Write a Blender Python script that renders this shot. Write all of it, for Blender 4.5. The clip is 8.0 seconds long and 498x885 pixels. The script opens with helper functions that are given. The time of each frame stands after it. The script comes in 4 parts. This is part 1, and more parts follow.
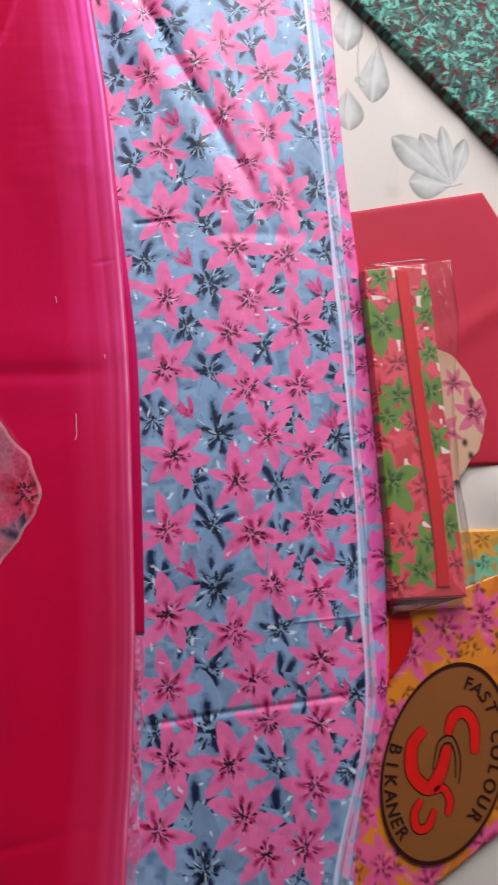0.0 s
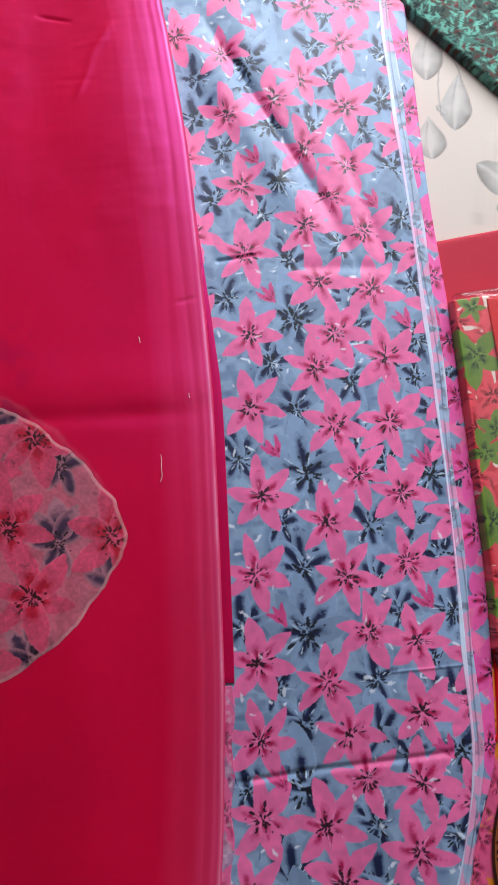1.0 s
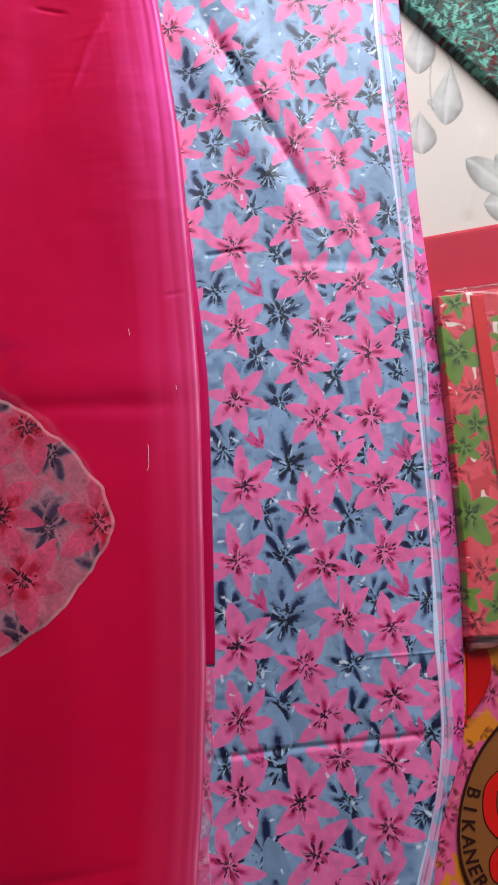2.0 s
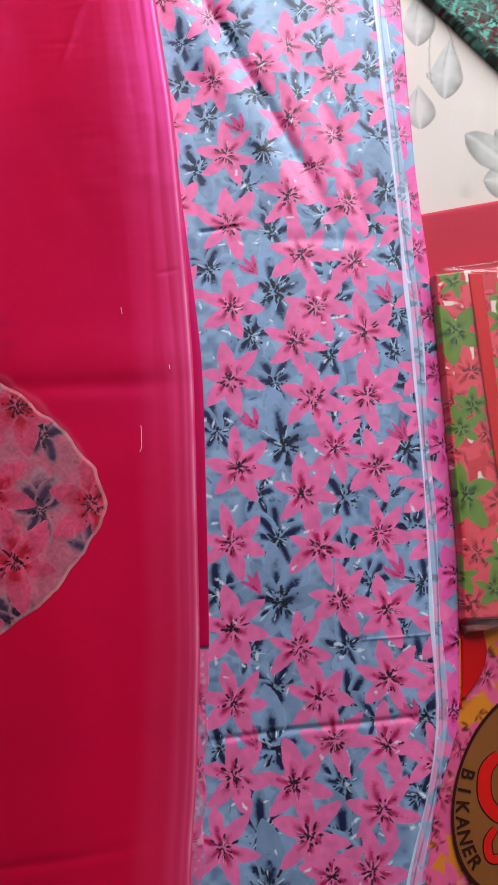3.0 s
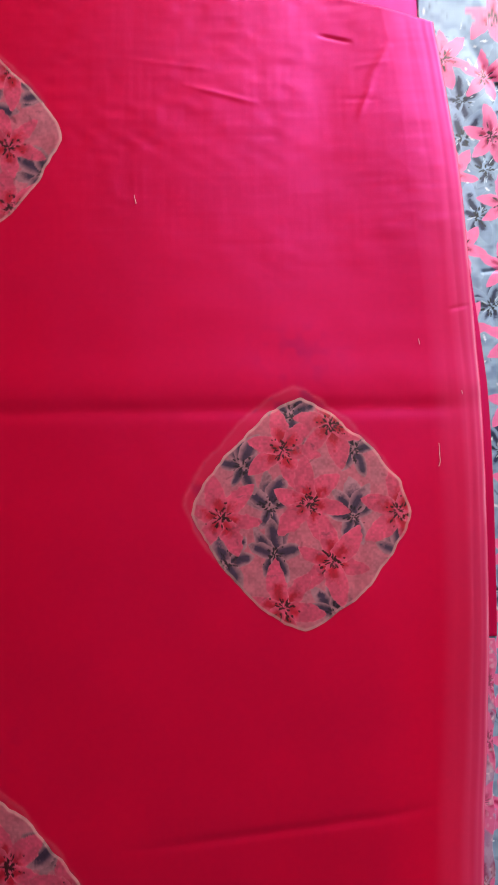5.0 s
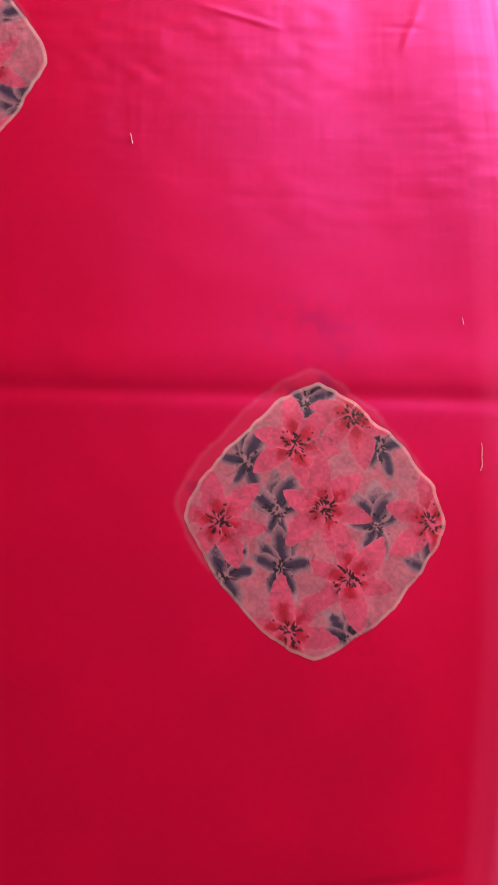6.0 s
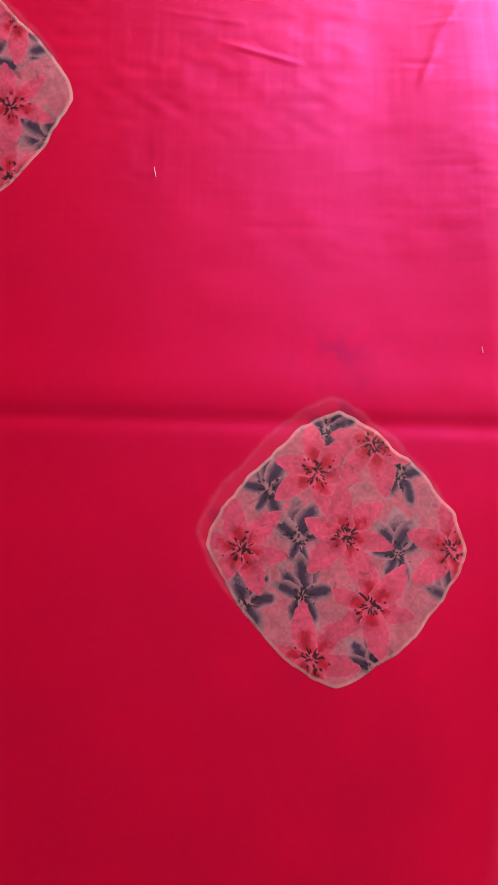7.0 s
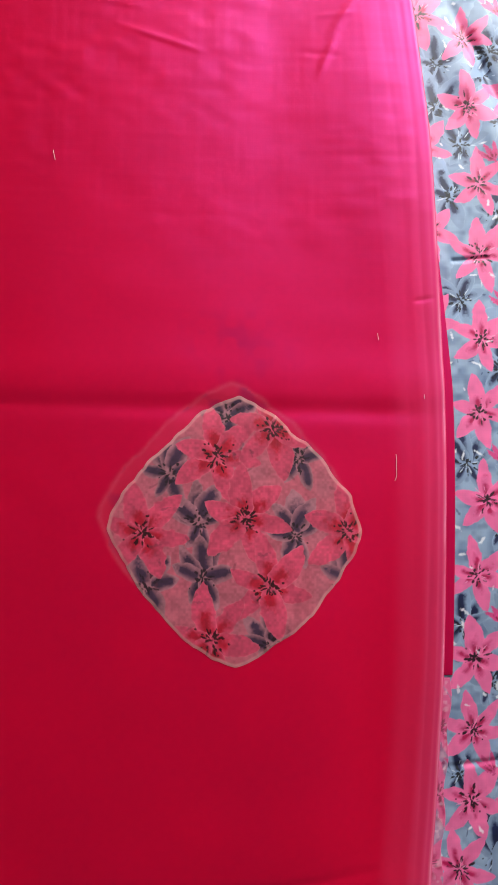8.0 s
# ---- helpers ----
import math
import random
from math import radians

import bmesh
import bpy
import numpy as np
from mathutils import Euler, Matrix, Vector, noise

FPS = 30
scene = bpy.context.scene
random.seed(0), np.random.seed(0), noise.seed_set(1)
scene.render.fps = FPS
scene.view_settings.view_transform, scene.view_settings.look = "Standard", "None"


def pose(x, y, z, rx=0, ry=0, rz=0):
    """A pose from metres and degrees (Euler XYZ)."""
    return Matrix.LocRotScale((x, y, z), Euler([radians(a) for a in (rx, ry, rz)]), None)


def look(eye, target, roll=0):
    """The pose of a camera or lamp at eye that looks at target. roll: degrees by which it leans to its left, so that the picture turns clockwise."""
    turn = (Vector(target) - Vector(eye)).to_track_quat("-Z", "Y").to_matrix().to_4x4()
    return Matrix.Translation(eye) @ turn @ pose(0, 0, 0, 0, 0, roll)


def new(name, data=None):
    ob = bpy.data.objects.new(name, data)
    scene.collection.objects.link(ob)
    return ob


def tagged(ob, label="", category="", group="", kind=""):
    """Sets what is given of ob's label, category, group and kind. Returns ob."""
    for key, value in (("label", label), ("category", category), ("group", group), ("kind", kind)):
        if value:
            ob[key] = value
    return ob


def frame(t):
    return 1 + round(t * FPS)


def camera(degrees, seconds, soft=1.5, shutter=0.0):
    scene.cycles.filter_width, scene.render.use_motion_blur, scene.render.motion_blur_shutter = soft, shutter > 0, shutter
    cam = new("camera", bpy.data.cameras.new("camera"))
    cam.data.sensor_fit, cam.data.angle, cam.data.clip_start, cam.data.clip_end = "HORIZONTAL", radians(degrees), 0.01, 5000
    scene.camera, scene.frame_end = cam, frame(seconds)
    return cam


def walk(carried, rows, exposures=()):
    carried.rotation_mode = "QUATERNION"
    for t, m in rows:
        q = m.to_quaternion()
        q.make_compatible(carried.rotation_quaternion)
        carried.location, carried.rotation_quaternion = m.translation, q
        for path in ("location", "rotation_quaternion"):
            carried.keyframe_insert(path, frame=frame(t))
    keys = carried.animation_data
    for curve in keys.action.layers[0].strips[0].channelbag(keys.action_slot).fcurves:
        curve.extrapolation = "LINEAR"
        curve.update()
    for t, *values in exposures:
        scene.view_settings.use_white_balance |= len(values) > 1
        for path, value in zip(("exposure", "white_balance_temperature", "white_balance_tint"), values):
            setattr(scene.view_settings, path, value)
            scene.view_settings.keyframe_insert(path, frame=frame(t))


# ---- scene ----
cam = camera(38.0, 8.0, 0.8, 0.3)
PATH = [
    (0, (0.028, -0.145, 1.165), (0.19, 0.119, -0.811), 29.4),
    (0.5, (-0.019, -0.144, 1.118), (0.15, 0.172, -0.85), 25.1),
    (1, (-0.002, -0.138, 1.141), (0.017, 0.233, -0.824), 0.2),
    (1.5, (0.021, -0.125, 1.164), (-0.008, 0.189, -0.811), -7.5),
    (2.8, (0.027, -0.131, 1.156), (0.02, 0.159, -0.823), -2.8),
    (3, (0.028, -0.128, 1.154), (0.012, 0.128, -0.83), -5.3),
    (3.5, (0.048, -0.126, 1.16), (0.119, 0.136, -0.821), 11.8),
    (4, (0.045, -0.12, 1.169), (0.057, 0.148, -0.813), -0.4),
    (4.2, (0.0, -0.139, 1.171), (0.033, 0.147, -0.809), 4.4),
    (4.4, (-0.101, -0.13, 1.199), (-0.057, 0.155, -0.78), 7.2),
    (4.5, (-0.19, -0.12, 1.235), (-0.118, 0.161, -0.744), 13.7),
    (4.7, (-0.258, -0.098, 1.269), (-0.241, 0.148, -0.715), 2.8),
    (5.8, (-0.294, -0.105, 1.142), (-0.23, 0.067, -0.85), 21.5),
    (6, (-0.282, -0.081, 1.133), (-0.264, 0.08, -0.86), 7.8),
    (6.5, (-0.286, -0.07, 1.132), (-0.296, 0.129, -0.858), -1.1),
    (7, (-0.293, -0.073, 1.14), (-0.302, 0.136, -0.849), -1.0),
    (7.5, (-0.263, -0.072, 1.152), (-0.137, 0.112, -0.836), 35.0),
    (8, (-0.254, -0.076, 1.149), (-0.11, 0.103, -0.837), 39.8),
]
EXPOSURES = [(0.0, 0.08, 6500, 10), (4.1, 0.08, 6500, 10), (4.6, 0.24, 7200, 10), (6.0, 0.66, 7500, 10), (7.0, 0.66, 7500, 10), (8.0, 0.42, 7500, 10)]
walk(cam, [(t, look(eye, target, roll)) for t, eye, target, roll in PATH], EXPOSURES)

# ---- daylight: sky outside, one window in the north wall ----
world = bpy.data.worlds.new("sky")
scene.world = world
world.use_nodes = True
wt = world.node_tree
sky = wt.nodes.new("ShaderNodeTexSky")
sky.sky_type, sky.sun_disc = "NISHITA", False
sky.sun_elevation, sky.sun_rotation = radians(40), radians(200)
wt.nodes["Background"].inputs["Strength"].default_value = 0.12
wt.links.new(sky.outputs[0], wt.nodes["Background"].inputs["Color"])

WIN = (-0.15, 1.3, 0.80, 2.1)          # x0, x1, z0, z1 of the opening
NORTH = 1.28
lamp = bpy.data.lights.new("window_light", "AREA")
lamp.shape, lamp.size, lamp.size_y = "RECTANGLE", WIN[1] - WIN[0] - 0.1, WIN[3] - WIN[2] - 0.1
lamp.energy, lamp.color = 46.0, (0.86, 0.93, 1.0)
lamp_ob = new("window_light", lamp)
lamp_ob.matrix_world = look(((WIN[0] + WIN[1]) / 2, NORTH + 0.04, (WIN[2] + WIN[3]) / 2), ((WIN[0] + WIN[1]) / 2, 0.0, 1.2))


# ---- small helpers ----
def rgb(r, g, b):
    """Linear colour from display values 0 to 255."""
    return np.array([(c / 255 / 12.92) if c < 10.3 else ((c / 255 + 0.055) / 1.055) ** 2.4 for c in (r, g, b)])


def lattice(x, y, scale, seed=0):
    """Smooth value noise, 0 to 1."""
    rng = np.random.default_rng(seed)
    table = rng.random((64, 64))
    u, v = np.asarray(x) / scale + 1000.0, np.asarray(y) / scale + 1000.0
    i, j = np.floor(u).astype(int), np.floor(v).astype(int)
    fu, fv = u - i, v - j
    fu, fv = fu * fu * (3 - 2 * fu), fv * fv * (3 - 2 * fv)
    g = lambda a, b: table[a % 64, b % 64]
    return (g(i, j) * (1 - fu) + g(i + 1, j) * fu) * (1 - fv) + (g(i, j + 1) * (1 - fu) + g(i + 1, j + 1) * fu) * fv


def ridge(d, width):
    return np.exp(-(d / width) ** 2)


def across(x, y, ax, ay, bx, by):
    """Signed distance from the line a-b, and the share of the way along it."""
    dx, dy = bx - ax, by - ay
    n = math.hypot(dx, dy)
    return ((x - ax) * -dy + (y - ay) * dx) / n, ((x - ax) * dx + (y - ay) * dy) / (n * n)


def fade(t, soft=0.12):
    return np.clip(t / soft, 0, 1) * np.clip((1 - t) / soft, 0, 1)


def blend(img, mask, colour):
    img += (colour - img) * mask[..., None]


def part(name, bm, material, parent=None, label=""):
    me = bpy.data.meshes.new(name)
    bm.to_mesh(me)
    bm.free()
    for p in me.polygons:
        p.use_smooth = False
    ob = new(name, me)
    if material:
        me.materials.append(material)
    ob.parent = parent
    return tagged(ob, label)


def box(bm, x0, x1, y0, y1, z0, z1, bevel=0.0):
    m = Matrix.Translation(((x0 + x1) / 2, (y0 + y1) / 2, (z0 + z1) / 2)) @ Matrix.Diagonal((x1 - x0, y1 - y0, z1 - z0, 1))
    made = bmesh.ops.create_cube(bm, size=1, matrix=m)
    if bevel:
        edges = list({e for v in made["verts"] for e in v.link_edges})
        bmesh.ops.bevel(bm, geom=edges, offset=bevel, segments=3, affect="EDGES", profile=0.5)
    return bm


def grid_mesh(name, x, y, z, paint, material, parent=None, label="", keep=None):
    """A woven sheet: a grid of points with a printed colour at each, smooth shaded."""
    ny, nx = x.shape
    me = bpy.data.meshes.new(name)
    co = np.stack([x, y, z], -1).reshape(-1, 3)
    idx = np.arange(nx * ny).reshape(ny, nx)
    faces = np.stack([idx[:-1, :-1], idx[:-1, 1:], idx[1:, 1:], idx[1:, :-1]], -1).reshape(-1, 4)
    if keep is not None:
        k = keep.reshape(-1)
        faces = faces[k[faces].all(1)]
        used = np.unique(faces)
        remap = np.full(len(co), -1)
        remap[used] = np.arange(len(used))
        faces, co = remap[faces], co[used]
    me.vertices.add(len(co))
    me.vertices.foreach_set("co", co.astype(np.float32).ravel())
    me.loops.add(len(faces) * 4)
    me.loops.foreach_set("vertex_index", faces.astype(np.int32).ravel())
    me.polygons.add(len(faces))
    me.polygons.foreach_set("loop_start", np.arange(0, len(faces) * 4, 4, dtype=np.int32))
    me.polygons.foreach_set("use_smooth", np.ones(len(faces), dtype=bool))
    me.update(calc_edges=True)
    if paint is not None:
        col = np.ones((len(x.ravel()), 4), np.float32)
        col[:, :3] = paint.reshape(-1, 3)
        if keep is not None:
            col = col[used]
        me.color_attributes.new("print", "FLOAT_COLOR", "POINT").data.foreach_set("color", col.ravel())
    me.materials.append(material)
    ob = new(name, me)
    ob.parent = parent
    return tagged(ob, label)


def cloth(name, xl, xr, y0, y1, step, top, thick, roll, relief, paint, material, parent=None, label="", slant=None, grid=None, dense=None, foot=None):
    """A folded length of cloth between the curved edges xl(y) and xr(y), its rim rolled down by thick."""
    def samples(length, n):
        rim = roll * (1 - np.cos(np.linspace(0, np.pi / 2, 6)))
        inner = np.linspace(roll, length - roll, n)
        return np.concatenate([[0], rim[:-1], inner, length - rim[:-1][::-1], [length]]) / length
    ny, wide = max(4, int((y1 - y0) / (dense[2] if dense else step))), float(np.max(xr(np.linspace(y0, y1, 9)) - xl(np.linspace(y0, y1, 9))))
    v, u = samples(y1 - y0, ny), samples(wide, max(4, int(wide / step)))
    if grid:
        v, u = ((np.unique(np.concatenate([r for r in g] + [[lo, lo + 1e-4, hi - 1e-4, hi]])) - lo) / (hi - lo) for g, lo, hi in zip(grid, (y0, BX0), (y1, BX1)))
    if dense:
        a, b, coarse = dense
        v = (np.unique(np.concatenate([[y0, y0 + 1e-4, y1 - 1e-4, y1], np.arange(y0 + 0.001, a, coarse), np.arange(a, b, step), np.arange(b, y1 - 0.001, coarse)])) - y0) / (y1 - y0)
    v, u = np.meshgrid(v, u, indexing="ij")
    y = y0 + (y1 - y0) * v
    a, b = xl(y), xr(y)
    x = a + (b - a) * u
    if slant is not None:
        y = y + slant(x) * v
    if foot is not None:
        y = y + foot(x) * (1 - v)
    d = np.minimum(np.minimum(u, 1 - u) * wide, np.minimum(v, 1 - v) * (y1 - y0))
    rel = relief(x, y)
    z = top + rel - thick * (1 - np.sqrt(np.clip(1 - (1 - np.clip(d / roll, 0, 1)) ** 2, 0, 1)))
    hem = top - thick + np.minimum(rel, 0)
    z[0, :], z[-1, :], z[:, 0], z[:, -1] = hem[0, :], hem[-1, :], hem[:, 0], hem[:, -1]
    return grid_mesh(name, x, y, z, paint(x, y) if paint else None, material, parent, label)


def edge(points):
    """A smooth edge x(y) through a few (y, x) pairs."""
    ys, xs = np.array(sorted(points)).T
    def f(y):
        s = 0.02
        return sum(np.interp(y + k * s, ys, xs) for k in (-1, 0, 1)) / 3
    return f


# ---- materials ----
def nodes_of(name):
    m = bpy.data.materials.new(name)
    m.use_nodes = True
    return m, m.node_tree.nodes, m.node_tree.links, m.node_tree.nodes["Principled BSDF"]


def ramp_mix(nodes, links, fac, a, b, blend_type="MIX"):
    mix = nodes.new("ShaderNodeMix")
    mix.data_type, mix.blend_type = "RGBA", blend_type
    for socket, value in ((mix.inputs[0], fac), (mix.inputs[6], a), (mix.inputs[7], b)):
        if isinstance(value, bpy.types.NodeSocket):
            links.new(value, socket)
        elif isinstance(value, (int, float)):
            socket.default_value = value
        else:
            socket.default_value = (*value, 1)
    return mix.outputs[2]


def noise_node(nodes, links, scale, detail=3, stretch=None):
    co = nodes.new("ShaderNodeTexCoord").outputs["Object"]
    if stretch:
        mp = nodes.new("ShaderNodeMapping")
        mp.inputs["Scale"].default_value = stretch
        links.new(co, mp.inputs[0])
        co = mp.outputs[0]
    n = nodes.new("ShaderNodeTexNoise")
    n.inputs["Scale"].default_value, n.inputs["Detail"].default_value = scale, detail
    links.new(co, n.inputs["Vector"])
    return n.outputs["Fac"]


def cloth_material(name, colour=None, rough=0.7, sheen=0.25, tint=(1, 1, 1), spec=0.35, slub=0.10, bump=0.12, fuzz=0.4, glint=(1, 1, 1)):
    """Woven cloth: printed colour or dyed colour, slubs along both threads, fine relief."""
    m, nodes, links, bsdf = nodes_of(name)
    if colour is None:
        at = nodes.new("ShaderNodeAttribute")
        at.attribute_name = "print"
        base = at.outputs["Color"]
    else:
        base = ramp_mix(nodes, links, noise_node(nodes, links, 5.0, 4), tuple(colour * 0.93), tuple(np.minimum(colour * 1.07, 1)))
    warp = noise_node(nodes, links, 90, 2, (9.0, 0.35, 1.0))
    weft = noise_node(nodes, links, 90, 2, (0.35, 9.0, 1.0))
    add = nodes.new("ShaderNodeMath")
    add.operation = "ADD"
    links.new(warp, add.inputs[0])
    links.new(weft, add.inputs[1])
    rng = nodes.new("ShaderNodeMapRange")
    rng.inputs["From Min"].default_value, rng.inputs["From Max"].default_value = 0.7, 1.3
    rng.inputs["To Min"].default_value, rng.inputs["To Max"].default_value = 1 - slub, 1 + slub
    links.new(add.outputs[0], rng.inputs["Value"])
    out = ramp_mix(nodes, links, 1.0, base, rng.outputs[0], "MULTIPLY")
    links.new(out, bsdf.inputs["Base Color"])
    bsdf.inputs["Roughness"].default_value = rough
    bsdf.inputs["Specular IOR Level"].default_value = spec
    bsdf.inputs["Specular Tint"].default_value = (*glint, 1)
    bsdf.inputs["Sheen Weight"].default_value = sheen
    bsdf.inputs["Sheen Roughness"].default_value = fuzz
    bsdf.inputs["Sheen Tint"].default_value = (*tint, 1)
    bp = nodes.new("ShaderNodeBump")
    bp.inputs["Strength"].default_value, bp.inputs["Distance"].default_value = bump, 0.001
    links.new(add.outputs[0], bp.inputs["Height"])
    links.new(bp.outputs[0], bsdf.inputs["Normal"])
    return m


def paint_material(name, colour, rough=0.6, vary=0.06, scale=3.0, spec=0.4, bump=0.1):
    m, nodes, links, bsdf = nodes_of(name)
    a = noise_node(nodes, links, scale, 5)
    c = np.array(colour)
    links.new(ramp_mix(nodes, links, a, tuple(c * (1 - vary)), tuple(np.minimum(c * (1 + vary), 1))), bsdf.inputs["Base Color"])
    bsdf.inputs["Roughness"].default_value, bsdf.inputs["Specular IOR Level"].default_value = rough, spec
    bp = nodes.new("ShaderNodeBump")
    bp.inputs["Strength"].default_value, bp.inputs["Distance"].default_value = bump, 0.002
    links.new(noise_node(nodes, links, scale * 40, 3), bp.inputs["Height"])
    links.new(bp.outputs[0], bsdf.inputs["Normal"])
    return m


def plastic_material():
    m, nodes, links, bsdf = nodes_of("clear_film")
    clear = nodes.new("ShaderNodeBsdfTransparent")
    clear.inputs[0].default_value = (0.985, 0.975, 0.97, 1)
    gloss = nodes.new("ShaderNodeBsdfGlossy")
    gloss.inputs["Roughness"].default_value = 0.1
    fres = nodes.new("ShaderNodeFresnel")
    fres.inputs["IOR"].default_value = 1.42
    bp = nodes.new("ShaderNodeBump")
    bp.inputs["Strength"].default_value, bp.inputs["Distance"].default_value = 0.5, 0.003
    links.new(noise_node(nodes, links, 55, 3, (1.0, 0.3, 1.0)), bp.inputs["Height"])
    for n in (gloss, fres):
        links.new(bp.outputs[0], n.inputs["Normal"])
    haze = nodes.new("ShaderNodeBsdfDiffuse")
    haze.inputs[0].default_value = (0.9, 0.88, 0.88, 1)
    milky = nodes.new("ShaderNodeMixShader")
    milky.inputs[0].default_value = 0.035
    links.new(clear.outputs[0], milky.inputs[1])
    links.new(haze.outputs[0], milky.inputs[2])
    mix = nodes.new("ShaderNodeMixShader")
    links.new(fres.outputs[0], mix.inputs[0])
    links.new(milky.outputs[0], mix.inputs[1])
    links.new(gloss.outputs[0], mix.inputs[2])
    links.new(mix.outputs[0], nodes["Material Output"].inputs["Surface"])
    return m


def pane_material():
    m, nodes, links, bsdf = nodes_of("window_glass")
    bsdf.inputs["Base Color"].default_value = (0.95, 0.97, 0.97, 1)
    bsdf.inputs["Transmission Weight"].default_value = 1.0
    bsdf.inputs["Roughness"].default_value = 0.02
    return m


M_PRINT = cloth_material("printed_cotton", rough=0.46, spec=0.5, sheen=0.08, slub=0.02, bump=0.05)
M_SHEET = cloth_material("bed_sheet_cotton", sheen=0.1, slub=0.012, rough=0.65, bump=0.04)
M_PINK = cloth_material("magenta_voile", rough=0.45, sheen=0.12, tint=(1.0, 0.05, 0.7), spec=1.0, slub=0.007, fuzz=0.6, bump=0.02, glint=(1.0, 0.12, 1.0))
M_TEAL = cloth_material("matt_printed_cotton", rough=0.7, spec=0.15, sheen=0.05, slub=0.02, bump=0.05)
M_RED = cloth_material("crimson_cotton", rgb(186, 24, 50), sheen=0.12, slub=0.02, bump=0.05)
M_HEM_SHADE = paint_material("shaded_film_edge", rgb(128, 62, 54), rough=0.25, vary=0.35, scale=40, spec=0.6)
M_RIBBON = cloth_material("red_ribbon", rgb(206, 6, 12), rough=0.4, sheen=0.05, slub=0.02, bump=0.05)
M_FILM = plastic_material()
M_LABEL = paint_material("brown_label_paper", rgb(142, 80, 34), rough=0.35, vary=0.12, scale=25, spec=0.5)
M_INK = paint_material("dark_brown_ink", rgb(52, 12, 6), rough=0.4, vary=0.15, scale=60)
M_LOGO = paint_material("scarlet_ink", rgb(222, 20, 12), rough=0.35, vary=0.08, scale=60)
# unseen walls and ceiling, kept grey to hold down the bounced light
M_WALL = paint_material("wall_paint", (0.16, 0.155, 0.15), rough=0.8, scale=1.5)
M_CEIL = paint_material("ceiling_paint", (0.40, 0.40, 0.39), rough=0.85, scale=1.2)
M_FLOOR = paint_material("floor_stone", (0.26, 0.23, 0.20), rough=0.35, vary=0.2, scale=6.0)
M_WOOD = paint_material("bed_wood", (0.17, 0.09, 0.045), rough=0.45, vary=0.3, scale=9.0)
M_MATTRESS = paint_material("mattress_ticking", (0.62, 0.60, 0.55), rough=0.8)
M_FRAME = paint_material("window_frame_paint", (0.75, 0.75, 0.73), rough=0.45)
M_PANE = pane_material()
M_THREAD = paint_material("pale_thread", (0.85, 0.62, 0.66), rough=0.8)

# ---- room ----
R = (-2.1, 2.1, -2.2, NORTH, 0.0, 2.75)
T = 0.15


def setting(name, label, material, *boxes):
    bm = bmesh.new()
    for b in boxes:
        box(bm, *b)
    return tagged(part(name, bm, material), label, name.split("_")[0], kind="structure")


setting("floor", "polished grey-brown stone floor of the bedroom", M_FLOOR, (R[0] - T, R[1] + T, R[2] - T, R[3] + T, -0.1, 0.0))
setting("ceiling", "plain grey bedroom ceiling, unseen, toned down to cut bounced light", M_CEIL, (R[0] - T, R[1] + T, R[2] - T, R[3] + T, R[5], R[5] + 0.12))
setting("wall_west", "plain grey bedroom wall, unseen, toned dark to cut bounced light", M_WALL, (R[0] - T, R[0], R[2], R[3], 0, R[5]))
setting("wall_east", "plain grey bedroom wall, unseen, toned dark to cut bounced light", M_WALL, (R[1], R[1] + T, R[2], R[3], 0, R[5]))
setting("wall_south", "plain grey bedroom wall, unseen, toned dark to cut bounced light", M_WALL, (R[0] - T, R[1] + T, R[2] - T, R[2], 0, R[5]))
setting("wall_north", "grey wall with a window opening, unseen, toned dark to cut bounced light", M_WALL,
        (R[0] - T, WIN[0], R[3], R[3] + T, 0, R[5]), (WIN[1], R[1] + T, R[3], R[3] + T, 0, R[5]),
        (WIN[0], WIN[1], R[3], R[3] + T, 0, WIN[2]), (WIN[0], WIN[1], R[3], R[3] + T, WIN[3], R[5]))
window = tagged(new("window_1"), "white framed window letting in daylight", "window", kind="structure")
bm = bmesh.new()
y0, y1, f = NORTH + 0.07, NORTH + 0.12, 0.05
for b in ((WIN[0], WIN[0] + f, WIN[2], WIN[3]), (WIN[1] - f, WIN[1], WIN[2], WIN[3]), (WIN[0] + f, WIN[1] - f, WIN[2], WIN[2] + f), (WIN[0] + f, WIN[1] - f, WIN[3] - f, WIN[3])):
    box(bm, b[0], b[1], y0, y1, b[2], b[3], 0.004)
part("window_frame", bm, M_FRAME, window)
xm = (WIN[0] + WIN[1]) / 2
part("mullion", box(bmesh.new(), xm - 0.025, xm + 0.025, y0, y1, WIN[2] + f, WIN[3] - f, 0.004), M_FRAME, window)
for a, b in ((WIN[0] + f, xm - 0.025), (xm + 0.025, WIN[1] - f)):
    pane = part("pane", box(bmesh.new(), a, b, y0 + 0.02, y0 + 0.025, WIN[2] + f, WIN[3] - f), M_PANE, window)
    pane.visible_shadow = False
part("window_sill", box(bmesh.new(), WIN[0] - 0.04, WIN[1] + 0.04, NORTH - 0.05, NORTH + 0.069, WIN[2] - 0.03, WIN[2], 0.004), M_FRAME, window)

# ---- bed ----
BX0, BX1, BY0, BY1 = -1.05, 0.85, -0.82, 1.2
bed = tagged(new("bed"), "low wooden bed with a thick mattress under the cloths", "bed")
part("base", box(bmesh.new(), BX0, BX1, BY0, BY1, 0.12, 0.27, 0.01), M_WOOD, bed)
part("mattress", box(bmesh.new(), BX0 + 0.02, BX1 - 0.02, BY0 + 0.02, BY1 - 0.02, 0.272, 0.462, 0.03), M_MATTRESS, bed)
